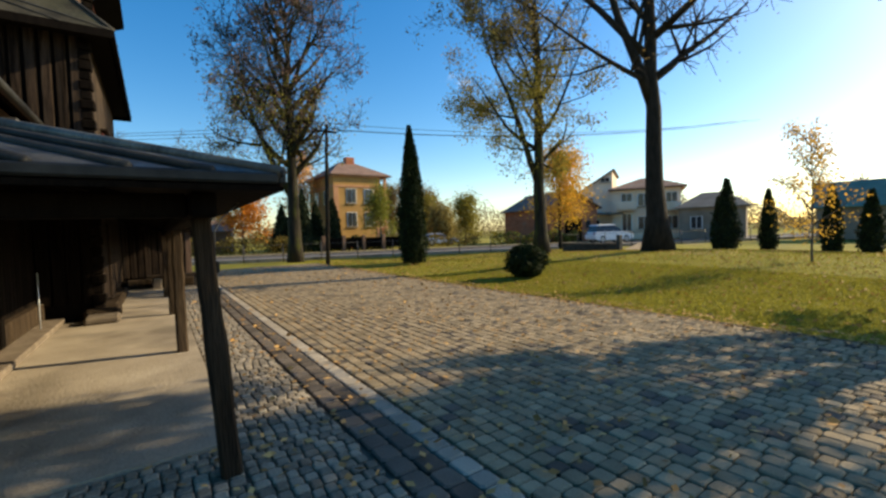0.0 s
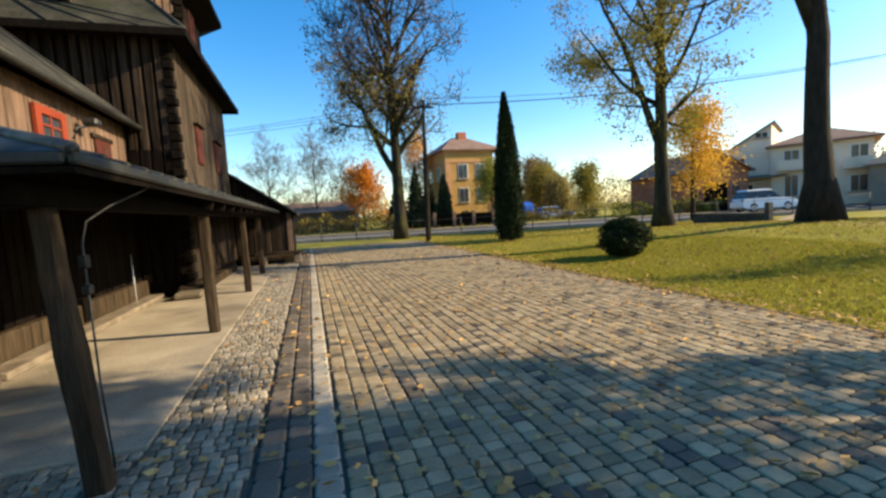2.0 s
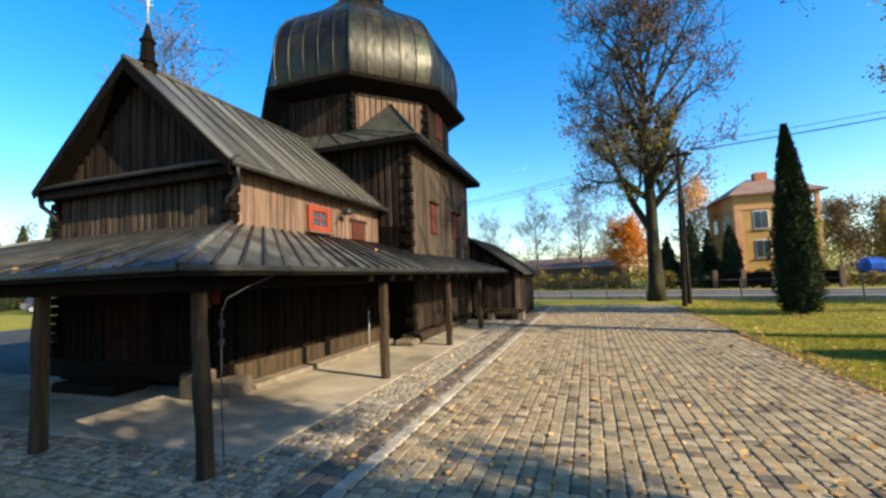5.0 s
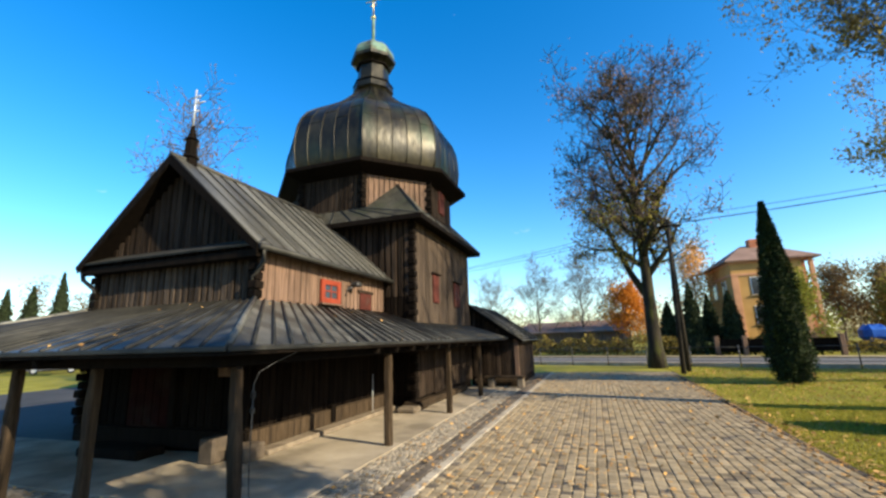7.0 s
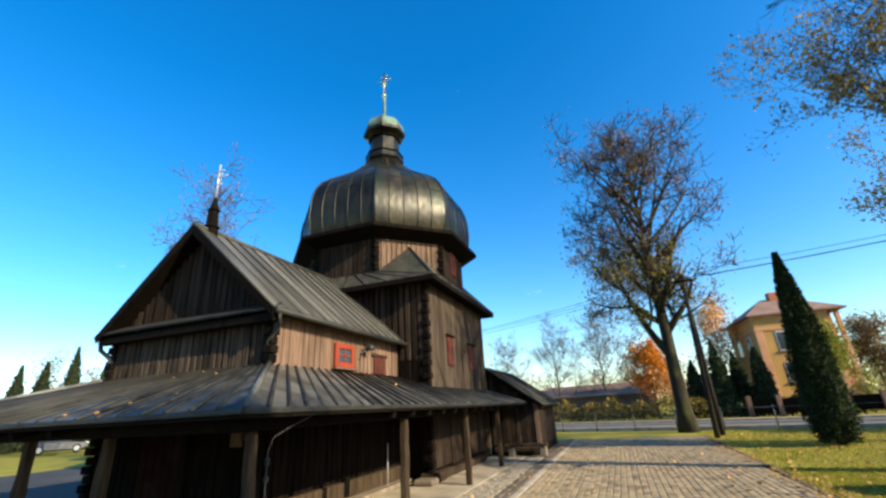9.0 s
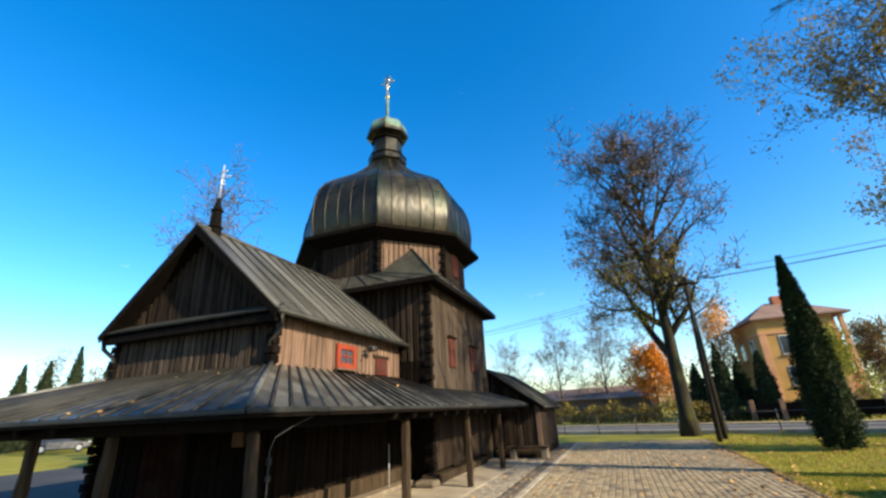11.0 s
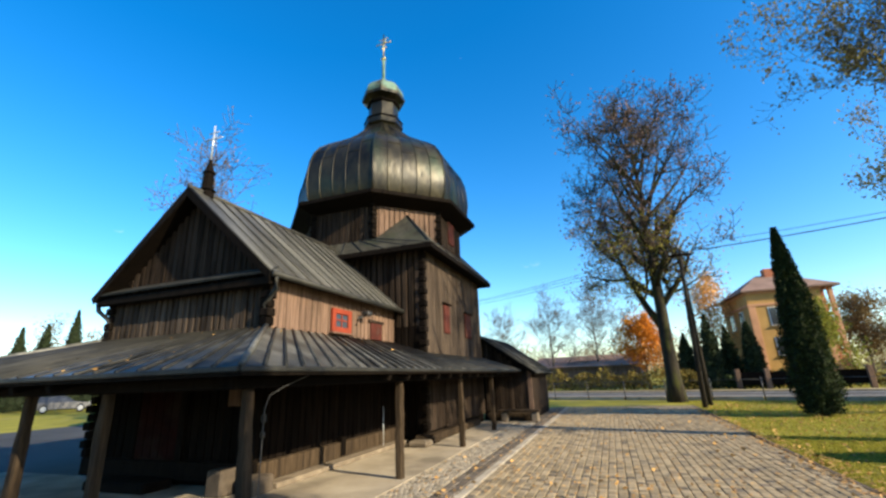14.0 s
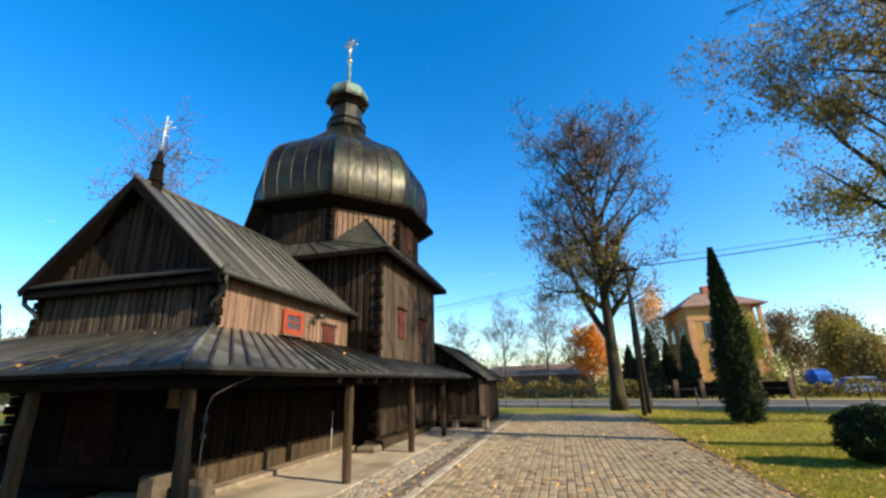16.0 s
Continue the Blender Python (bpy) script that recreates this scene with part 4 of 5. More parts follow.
def broadleaf(name, label, base, height, radius, seed, bark, crowns, fork=0.35, limbs=11, limb_len=0.33, depth=3, kids=(4, 6), lean=(0, 0), flare=1.5, twin=False, ratio=0.55, lift=0.12, sides=10, twig=0.009, rise=0.55, clumps=1.0, stout=0.45, oval=False, wobble=0.0072):
    """A tapered trunk with limbs, and crowns of single leaves: (material, count, leaf size, spread, lowest, highest, part name)."""
    rnd = random.Random(seed)
    t = thing(name, label, "tree", base)
    bx, by, bz = base
    v, f, tips = [], [], []
    top = height * 0.86
    pts, rad = [], []
    for i in range(13):
        s = i / 12
        pts.append(Vector((bx + lean[0] * s + rnd.gauss(0, wobble) * height * s, by + lean[1] * s + rnd.gauss(0, wobble) * height * s, bz - 0.15 + top * s)))
        rad.append(radius * (1 - 0.88 * s ** 1.2) * (1 + (flare - 1) * math.exp(-s * 22)))
    tube_data(pts, rad, sides, v, f)
    for k in range(limbs):
        s = fork + (0.97 - fork) * (k / max(1, limbs - 1)) ** 0.9
        i = min(11, int(s * 12))
        p = pts[i].lerp(pts[i + 1], s * 12 - i)
        w = k * 2.399 + rnd.uniform(-0.4, 0.4)
        up = rise + 1.0 * (s - fork)
        u = (s - fork) / (0.97 - fork)
        reach = 0.45 + 0.75 * math.sin(math.pi * (0.12 + 0.80 * u)) if oval else 1.1 - 0.5 * (s - fork) / (1 - fork)
        grow(rnd, p, Vector((math.cos(w), math.sin(w), up)), height * limb_len * reach * rnd.uniform(0.8, 1.15), max(rad[i] * stout, 0.03), depth - 1, v, f, tips,
             kids=kids, ratio=ratio, lift=lift, twig=twig)
    if twin:
        p = pts[int(fork * 12)]
        grow(rnd, p, Vector((-0.25, 0.15, 1.0)), height * 0.5, radius * 0.62, depth, v, f, tips, kids=(5, 7), ratio=ratio, lift=0.1)
    part("trunk", mesh_of("trunk", v, f, True), bark, t)
    g = np.random.default_rng(seed + 5)
    for j, (m, count, size, spread, low, high, pname) in enumerate(crowns):
        spots = [p for p, dep in tips if low <= p.z - bz <= high and dep <= 1]
        if not spots:
            continue
        spots = np.array([tuple(p) for p in spots])
        spots = spots[g.permutation(len(spots))[:max(1, int(len(spots) * clumps))]]
        keep = spots[g.integers(0, len(spots), count)]
        part(pname, leaf_mesh(pname, keep + g.normal(size=(count, 3)) * spread, size, seed + j), m, t)
    return t


def needle_shape(name, label, category, x, y, z, h, profile, count, size, seed, material=None, stem=0.06, group=""):
    """A dense evergreen: a rough core and many sprays over an uneven outline. profile: radius by height, 0 to 1."""
    g = np.random.default_rng(seed)
    t = thing(name, label, category, (x, y, z), group=group)
    zz = g.uniform(0.0, 1.0, count) ** 0.9
    w = g.uniform(0, 2 * np.pi, count)
    lump = 1 + 0.12 * np.sin(3 * w + 9 * zz + seed) + 0.10 * np.sin(5 * w - 17 * zz) + 0.06 * np.sin(11 * w + 31 * zz)
    r = np.array([profile(s) for s in zz]) * lump * g.uniform(0.80, 1.06, count)
    pts = np.stack([x + r * np.cos(w), y + r * np.sin(w), z + 0.03 + zz * h * g.uniform(0.985, 1.01, count)], 1)
    part("foliage", leaf_mesh("foliage", pts, size, seed, aspect=0.5), material or NEEDLES, t)
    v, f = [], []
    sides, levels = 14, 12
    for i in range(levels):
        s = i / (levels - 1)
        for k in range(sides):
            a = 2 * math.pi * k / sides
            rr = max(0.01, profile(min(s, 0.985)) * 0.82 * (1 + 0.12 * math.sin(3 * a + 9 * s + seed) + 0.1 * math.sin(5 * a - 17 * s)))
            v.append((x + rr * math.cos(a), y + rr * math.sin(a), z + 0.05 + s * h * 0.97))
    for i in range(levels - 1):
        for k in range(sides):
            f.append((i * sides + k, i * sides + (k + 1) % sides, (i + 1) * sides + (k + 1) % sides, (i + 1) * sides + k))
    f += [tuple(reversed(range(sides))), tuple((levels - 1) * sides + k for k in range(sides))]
    # core is coloured darker than the sprays for shade inside the foliage
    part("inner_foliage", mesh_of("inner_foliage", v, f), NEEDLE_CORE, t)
    part("stem", tube("stem", [(x, y, z - 0.1), (x, y, z + h * 0.4)], stem, 6), BARK, t)
    return t


def column(r, foot=0.75):
    return lambda s: r * (foot + (1 - foot) * min(1, s / 0.12)) * (1 - max(0, s - 0.25) ** 1.5 / 0.72) + 0.01


def cone(r):
    return lambda s: r * max(0.02, (1 - s)) ** 0.9 * (0.82 + 0.22 * abs(math.sin(s * 24)))


def ball(r):
    return lambda s: r * max(0.0, 1 - (2 * s * 0.98 - 0.92) ** 2) ** 0.5 + 0.02


# tall trees of the churchyard
broadleaf("tree", "tall old tree with mossy trunk and thin rust-brown leaves", (3.45, 28.0, 0), 19.0, 0.40, 17, BARK_MOSS,
          [(LEAF_RUST, 12500, 0.16, 0.19, 7.1, 26, "crown"), (LEAF_OLIVE, 5000, 0.15, 0.34, 5.0, 10.5, "lower_crown")], fork=0.33, limbs=24, limb_len=0.27, kids=(4, 6), depth=4, twin=True, flare=1.4, ratio=0.52, twig=0.017, rise=0.75, stout=0.72, clumps=0.5, oval=True, wobble=0.004)
broadleaf("tree", "tall spreading tree with sparse olive-yellow leaves on dark limbs", (15.2, 18.4, 0.1), 19.0, 0.37, 29, BARK_MOSS,
          [(LEAF_TAN, 15000, 0.155, 0.19, 6.5, 26, "crown"), (LEAF_OLIVE, 9000, 0.145, 0.26, 2.6, 10.3, "lower_crown")], fork=0.33, limbs=18, limb_len=0.30, kids=(3, 5), depth=4, twin=True, flare=1.7, ratio=0.52, clumps=0.5, stout=0.5, twig=0.012, wobble=0.005)
broadleaf("tree", "tall dark trunk with forked crown and few brown leaves", (14.75, 11.0, lawn_height(14.75, 11.0) - 0.05), 22.0, 0.40, 35, BARK,
          [(LEAF_BROWN, 4500, 0.11, 0.2, 7.0, 30, "crown")], fork=0.40, limbs=16, limb_len=0.31, wobble=0.004, twig=0.014, kids=(4, 6), depth=4, twin=True, flare=1.9, lean=(-0.5, 0.3), sides=14, stout=0.72)
# added out of view, only to throw dappled shade over the paving
broadleaf("tree", "unseen leafy tree added to cast dappled shade", (8.4, 0.0, 0.0), 9.8, 0.24, 47, BARK,
          [(LEAF_OLIVE, 15000, 0.165, 0.17, 2.2, 7.4, "crown")], fork=0.24, limbs=17, limb_len=0.37, kids=(3, 5), depth=4, flare=1.6, clumps=0.34)
# young golden tree on the lawn
broadleaf("sapling", "young birch-like tree with sparse golden leaves", (12.5, 5.0, lawn_height(12.5, 5.0) - 0.06), 4.3, 0.035, 51, BARK_GREY,
          [(LEAF_GOLD, 2300, 0.085, 0.14, 0.5, 9, "crown")], fork=0.2, limbs=15, limb_len=0.24, depth=2, kids=(3, 5), flare=1.1, sides=6)
# evergreens
needle_shape("thuja", "tall dark columnar thuja on the lawn", "tree", 6.9, 19.2, 0.0, 6.8, column(0.66), 15000, 0.11, 3, stem=0.1)
needle_shape("shrub", "clipped round dark evergreen shrub on the lawn", "shrub", 6.1, 10.5, lawn_height(6.1, 10.5) - 0.06, 1.05, ball(0.62), 7000, 0.07, 5)
for i, (x, y, h, r) in enumerate(((18.25, 9.7, 3.25, 0.55), (18.6, 10.2, 2.5, 0.3), (18.8, 8.25, 2.7, 0.34), (19.4, 6.25, 2.75, 0.36), (19.6, 5.1, 2.5, 0.4))):
    needle_shape("thuja", "small dark columnar thuja in a row", "tree", x, y, lawn_height(x, y) - 0.06, h, column(r), 1500, 0.14, 60 + i, group="row of small thujas")
for i, (x, y, h, r) in enumerate(((8.7, 44.6, 6.3, 1.5), (10.2, 45.2, 5.2, 1.35), (11.6, 43.9, 5.3, 0.85), (6.9, 45.6, 4.8, 1.5))):
    needle_shape("spruce", "dark green spruce in the garden across the street", "tree", x, y, 0, h, cone(r) if i != 2 else column(r), 2200, 0.26, 70 + i, SPRUCE, group="garden evergreens")
for i, (x, y, h, r) in enumerate(((-55, 30.5, 10.5, 2.0), (-53, 32.5, 8.8, 1.6), (-58.5, 27.5, 8.5, 1.8), (-50.5, 36, 6.5, 1.3), (-61, 31, 9.5, 2.1))):
    needle_shape("spruce", "dark green spruce beyond the shaded yard", "tree", x, y, 0, h, cone(r), 1800, 0.3, 80 + i, SPRUCE, group="spruces beyond the yard")
# gardens across the street
broadleaf("maple", "small maple in bright orange autumn leaf", (3.6, 48.0, 0), 6.9, 0.13, 91, BARK_GREY, [(LEAF_ORANGE, 6500, 0.24, 0.42, 1.2, 12, "crown")], fork=0.22, limbs=14, limb_len=0.34, depth=2, kids=(5, 7), sides=6)
broadleaf("tree", "pale orange birch-like tree behind the pole", (10.8, 52.5, 0), 11.5, 0.16, 93, BARK_GREY, [(LEAF_PALE_ORANGE, 4200, 0.26, 0.5, 3.0, 14, "crown")], fork=0.3, limbs=14, limb_len=0.24, depth=2, kids=(5, 7), sides=6)
broadleaf("tree", "small yellow-green tree before the yellow house", (16.4, 42.6, 0), 6.4, 0.12, 95, BARK_GREY, [(LEAF_GREEN, 4200, 0.22, 0.4, 1.4, 12, "crown")], fork=0.25, limbs=12, limb_len=0.27, depth=2, kids=(5, 7), sides=6)
broadleaf("tree", "broad golden-leaved tree beside the brick barn", (22.0, 22.8, 0), 7.6, 0.16, 97, BARK, [(LEAF_GOLD, 9500, 0.17, 0.45, 2.2, 12, "crown")], fork=0.25, limbs=12, limb_len=0.3, depth=2, kids=(5, 7), sides=6)
for i, (x, y, h) in enumerate(((-6.4, 56, 10.4), (-1.1, 56.5, 10.6), (2.6, 63, 9.0), (-14, 62, 10))):
    broadleaf("bare_tree", "leafless grey tree across the street", (x, y, 0), h, 0.18, 100 + i, BARK_GREY, [(LEAF_BROWN, 150, 0.15, 0.3, 2.0, 14, "last_leaves")], fork=0.16, limbs=16, limb_len=0.46, depth=4, kids=(3, 5), sides=6, ratio=0.6, twig=0.016)
broadleaf("bare_tree", "tall leafless tree rising behind the church roof", (-23.6, 19.2, 0), 18.0, 0.35, 120, BARK_GREY, [(LEAF_RUST, 900, 0.16, 0.3, 8.0, 24, "last_leaves")], fork=0.4, limbs=14, limb_len=0.28, depth=3, kids=(5, 7), sides=6, twig=0.018, stout=0.45)
for i, (x, y, h, m) in enumerate(((27.0, 50.5, 6.0, LEAF_OLIVE), (29.5, 54.0, 7.4, LEAF_BROWN), (25.5, 58, 8.4, LEAF_BROWN), (33.0, 49.5, 6.4, LEAF_OLIVE), (31.0, 60.0, 8.6, LEAF_BROWN), (26.5, 46.0, 4.3, LEAF_TAN))):
    broadleaf("tree", "autumn tree in the gardens beyond the street", (x, y, 0), h, 0.14, 130 + i, BARK_GREY, [(m, 7000, 0.26, 0.6, 1.0, 14, "crown")], fork=0.12, limbs=12, limb_len=0.32, depth=2, kids=(4, 6), sides=6)
for i, (x, y, h, m) in enumerate(((-50.5, 33.8, 4.6, LEAF_ORANGE), (-60, 36, 9.0, LEAF_BROWN), (-64, 24, 9.5, LEAF_BROWN), (-47, 40, 6.0, LEAF_GREEN), (-66, 34, 11, LEAF_BROWN))):
    broadleaf("tree", "autumn tree beyond the shaded yard", (x, y, 0), h, 0.14, 140 + i, BARK_GREY, [(m, 1500, 0.26, 0.45, 1.5, 14, "crown")], fork=0.2, limbs=12, limb_len=0.3, depth=2, kids=(4, 6), sides=6)
needle_shape("shrub", "small green shrub on the grass beyond the yard", "shrub", -41.0, 26.0, 0, 1.3, ball(0.8), 1200, 0.12, 150, LEAF_GREEN)


def hedge(label, s0, s1, n0, depth, h, seed, material, dense=120):
    g = np.random.default_rng(seed)
    count = int((s1 - s0) * dense)
    s, n = g.uniform(s0, s1, count), n0 + g.uniform(0, depth, count)
    z = g.uniform(0, 1, count) ** 0.8 * h * (0.75 + 0.25 * np.sin(s * 1.9 + seed) * np.sin(s * 0.7))
    pts = np.stack([ROAD_N.x * n + ROAD_D.x * s, ROAD_N.y * n + ROAD_D.y * s, z], 1)
    ob = part("hedge", leaf_mesh("hedge", pts, 0.26, seed), material)
    return tagged(ob, label, "hedge", kind="stuff")


hedge("unkempt yellow-brown hedge across the street", -32, -8, 42.6, 1.6, 2.2, 1, HEDGE, 190)
hedge("dark brown clipped hedge before the yellow house", -6, 1.5, 42.2, 0.8, 1.5, 2, NEEDLES, 260)
hedge("golden shrubs before the barn", 12, 22, 41.0, 1.2, 1.6, 3, LEAF_OLIVE, 170)
hedge("low mixed shrubs along the gardens", -8, 12, 44.6, 1.5, 1.4, 4, HEDGE, 120)

# far woods all round
def far_woods():
    g = np.random.default_rng(9)
    count = 170000
    w = g.uniform(0, 2 * np.pi, count)
    r = g.uniform(95, 150, count)
    top = 7.0 + 2.4 * np.sin(w * 17) + 2.2 * np.sin(w * 41 + 1) + 1.0 * np.sin(w * 97)
    z = g.uniform(0, 1, count) * np.maximum(top, 2.5)
    return leaf_mesh("far_woods", np.stack([10 + r * np.cos(w), 10 + r * np.sin(w), z], 1), 0.5, 9)


tagged(part("far_woods", far_woods(), HAZE_WOODS), "far line of brown autumn woods", "woods", kind="stuff")


# ---- houses ----
def house_window(house, T, x, z, w, h, y=0.0, bars=2, face=1):
    v = part("window", box((x - w / 2 - 0.05, y - 0.05, z - 0.05), (x + w / 2 + 0.05, y + 0.03, z + h + 0.05), 0.01), WHITE_PAINT, house, at=T)
    for i in range(bars):
        a = x - w / 2 + i * w / bars + 0.03
        part("pane", box((a, y - 0.075, z), (a + w / bars - 0.06, y - 0.052, z + h), 0.0), WINDOW_GLASS, v, at=T)
    part("sill", box((x - w / 2 - 0.16, y - 0.16, z - 0.16), (x + w / 2 + 0.16, y - 0.0, z - 0.085), 0.01), CONCRETE, v, at=T)
    return v


def hip_roof(parent, T, x0, x1, y0, y1, ze, zr, inset, material, over=0.45):
    x0, x1, y0, y1 = x0 - over, x1 + over, y0 - over, y1 + over
    ym = (y0 + y1) / 2
    v = [(x0, y0, ze), (x1, y0, ze), (x1, y1, ze), (x0, y1, ze), (x0 + inset, ym, zr), (x1 - inset, ym, zr)]
    f = [(0, 1, 5, 4), (1, 2, 5), (2, 3, 4, 5), (3, 0, 4)]
    v2 = [(a, b, c - 0.14) for a, b, c in v[:4]]
    f += [(0, 6, 7, 1), (1, 7, 8, 2), (2, 8, 9, 3), (3, 9, 6, 0), (9, 8, 7, 6)]
    return part("roof", mesh_of("roof", v + v2, f), material, parent, at=T)


yT = Matrix.Translation((13.05, 47.35, 0)) @ Matrix.Rotation(radians(2), 4, "Z")
yh = thing("house", "two-storey ochre-yellow house with hipped tile roof", "house", (13.05, 47.35, 0))
part("wall", box((0, 0, 0), (5.8, 8.0, 8.5), 0.0), YELLOW_PLASTER, yh, at=yT)
hip_roof(yh, yT, 0, 6.8, 0, 8.0, 8.5, 10.5, 2.9, TILE_ROOF)
part("chimney", box((3.1, 3.4, 9.8), (4.2, 4.3, 11.1), 0.03), BRICK, yh, at=yT)
for z0, z1 in ((7.0, 7.25), (8.15, 8.38)):
    part("cornice", box((-0.08, -0.08, z0), (5.88, 0.0 - 0.004, z1), 0.02), ORANGE_PLASTER, yh, at=yT)
    part("cornice", box((-0.08, -0.0, z0), (-0.004, 8.0, z1), 0.02), ORANGE_PLASTER, yh, at=yT)
for x in (-0.05, 5.25):
    part("corner_pilaster", box((x, -0.06, 0), (x + 0.6, -0.005, 7.0), 0.02), ORANGE_PLASTER, yh, at=yT)
part("plinth", box((-0.06, -0.1, 0), (5.86, -0.062, 1.1), 0.02), BRICK, yh, at=yT)
for x, z, h in ((2.1, 5.25, 1.55), (2.1, 2.55, 1.55), (4.3, 5.25, 1.55), (4.3, 2.55, 1.55)):
    house_window(yh, yT, x, z, 1.15, h)
yT2 = yT @ Matrix.Translation((0, 8.0, 0)) @ Matrix.Rotation(-math.pi / 2, 4, "Z")
house_window(yh, yT2, 2.6, 5.25, 1.1, 1.5)
house_window(yh, yT2, 5.6, 5.25, 1.1, 1.5)
# loggia of brick piers under the same roof
loggia = part("loggia", box((5.802, 1.6, 0), (6.75, 7.9, 8.5), 0.0), BRICK, yh, "brick stair bay with open loggias", at=yT)
for z in (1.2, 4.2):
    part("loggia_slab", box((5.802, 0.1, z), (6.8, 1.598, z + 0.2), 0.02), ORANGE_PLASTER, loggia, at=yT)
    part("loggia_parapet", box((5.802, 0.1, z + 0.21), (6.75, 0.2, z + 1.1), 0.02), BRICK, loggia, at=yT)
part("loggia_pier", box((6.45, 0.08, 0), (6.78, 0.4, 8.4), 0.02), ORANGE_PLASTER, loggia, at=yT)

# cream house: a tall shed-roofed wing and a lower hipped block with balconies
wT = Matrix.Translation((40.3, 35.05, 0)) @ Matrix.Rotation(radians(-59.5), 4, "Z") @ Matrix.Diagonal((1.14, 1.14, 0.985, 1.0))
wh = thing("house", "cream plaster house with shed-roofed wing and balconies", "house", (40.3, 35.05, 0))
wing = [(0, 0, 0), (3.1, 0, 0), (3.1, 0, 8.4), (0, 0, 6.2), (0, 8, 0), (3.1, 8, 0), (3.1, 8, 8.4), (0, 8, 6.2)]
quad = [(0, 1, 2, 3), (7, 6, 5, 4), (0, 4, 5, 1), (1, 5, 6, 2), (2, 6, 7, 3), (3, 7, 4, 0)]
part("wall", mesh_of("wall", wing, quad), WHITE_PLASTER, wh, at=wT)
part("wall", box((3.1, -0.6, 0), (9.4, 8, 6.0), 0.0), WHITE_PLASTER, wh, at=wT)
part("roof", slab("roof", [(-0.3, -0.3, 6.05), (3.3, -0.3, 8.6), (3.3, 8.3, 8.6), (-0.3, 8.3, 6.05)], 0.16), GREY_WALL, wh, at=wT)
hip_roof(wh, wT, 3.3, 9.4, -0.6, 8, 6.0, 7.6, 3.0, TILE_ROOF, 0.55)
part("porch_roof", slab("porch_roof", [(-0.2, 0, 3.35), (4.2, 0, 3.35), (4.2, -1.3, 3.1), (-0.2, -1.3, 3.1)], 0.08), GREY_WALL, wh, at=wT)
for x, z, w, h in ((4.5, 3.9, 1.0, 1.5), (6.1, 3.9, 1.1, 1.4), (8.6, 3.9, 1.0, 1.4), (6.1, 1.2, 1.1, 1.4), (8.6, 1.2, 1.0, 1.4), (4.5, 1.0, 0.9, 2.0)):
    house_window(wh, wT, x, z, w, h, -0.6)
house_window(wh, wT, 0.7, 4.7, 1.0, 0.5)
house_window(wh, wT, 2.4, 7.1, 0.9, 0.45)
house_window(wh, wT, 1.4, 1.3, 0.8, 1.1)
for x0, x1, z in ((3.6, 5.4, 3.45), (7.7, 9.4, 3.2)):
    bl = part("balcony", box((x0, -1.7, z), (x1, -0.6, z + 0.18), 0.02), WHITE_PLASTER, wh, at=wT)
    part("balcony_parapet", box((x0, -1.72, z + 0.18), (x1, -1.62, z + 1.0), 0.02), WHITE_PLASTER, bl, at=wT)

# brick barn with its gable end to the street
bT = Matrix.Translation((32.0, 32.9, 0)) @ Matrix.Rotation(radians(-11.5), 4, "Z")
barn = thing("barn", "red-brick barn with a wide gable and faded tile roof", "barn", (32.0, 32.9, 0))
part("wall", box((0, 0, 0), (6.6, 9.4, 3.9), 0.0), BRICK, barn, at=bT)
part("gable", mesh_of("gable", [(0, 0.02, 3.9), (6.6, 0.02, 3.9), (3.3, 0.02, 5.6), (0, 9.38, 3.9), (6.6, 9.38, 3.9), (3.3, 9.38, 5.6)], [(0, 1, 2), (5, 4, 3), (0, 2, 5, 3), (2, 1, 4, 5), (0, 3, 4, 1)]), BRICK, barn, "brick gable end", at=bT)
part("roof", slab("roof", [(3.3, -0.35, 5.75), (3.3, 9.7, 5.75), (-0.5, 9.7, 3.78), (-0.5, -0.35, 3.78)], 0.14), TILE_ROOF, barn, at=bT)
part("roof", slab("roof", [(3.3, -0.35, 5.75), (3.3, 9.7, 5.75), (7.1, 9.7, 3.78), (7.1, -0.35, 3.78)], 0.14), TILE_ROOF, barn, at=bT)
part("ridge_tiles", tube("ridge_tiles", [(3.3, -0.36, 5.77), (3.3, 9.71, 5.77)], 0.11, 6), TILE_ROOF, barn, at=bT)
part("barn_door", box((2.0, -0.06, 0), (4.4, -0.004, 2.7), 0.02), WOOD_DARK, barn, "dark closed plank door", at=bT)
for x in (0.9, 5.3):
    part("barn_window", box((x - 0.35, -0.05, 1.5), (x + 0.35, -0.004, 2.3), 0.02), WINDOW_GLASS, barn, at=bT)

# grey house and green-roofed shed further along the street
gT = Matrix.Translation((42.2, 24.2, 0)) @ Matrix.Rotation(math.atan2(-5.4, 1.9), 4, "Z")
gh = thing("house", "low grey-brown house with flat eaves", "house", (42.2, 24.2, 0))
part("wall", box((0, 0, 0), (5.8, 6, 3.3), 0.0), GREY_WALL, gh, at=gT)
hip_roof(gh, gT, 0, 5.8, 0, 6, 3.3, 4.9, 2.2, GREY_WALL, 0.4)
house_window(gh, gT, 1.6, 1.1, 1.0, 1.2)
house_window(gh, gT, 4.2, 1.1, 1.0, 1.2)
sT = Matrix.Translation((39.6, 12.2, 0)) @ Matrix.Rotation(math.atan2(-7, 1.2), 4, "Z")
shed = thing("shed", "green sheet-roofed building beyond the thujas", "building", (39.6, 12.2, 0))
part("wall", box((0, 0, 0), (8, 5, 2.6), 0.0), GREY_WALL, shed, at=sT)
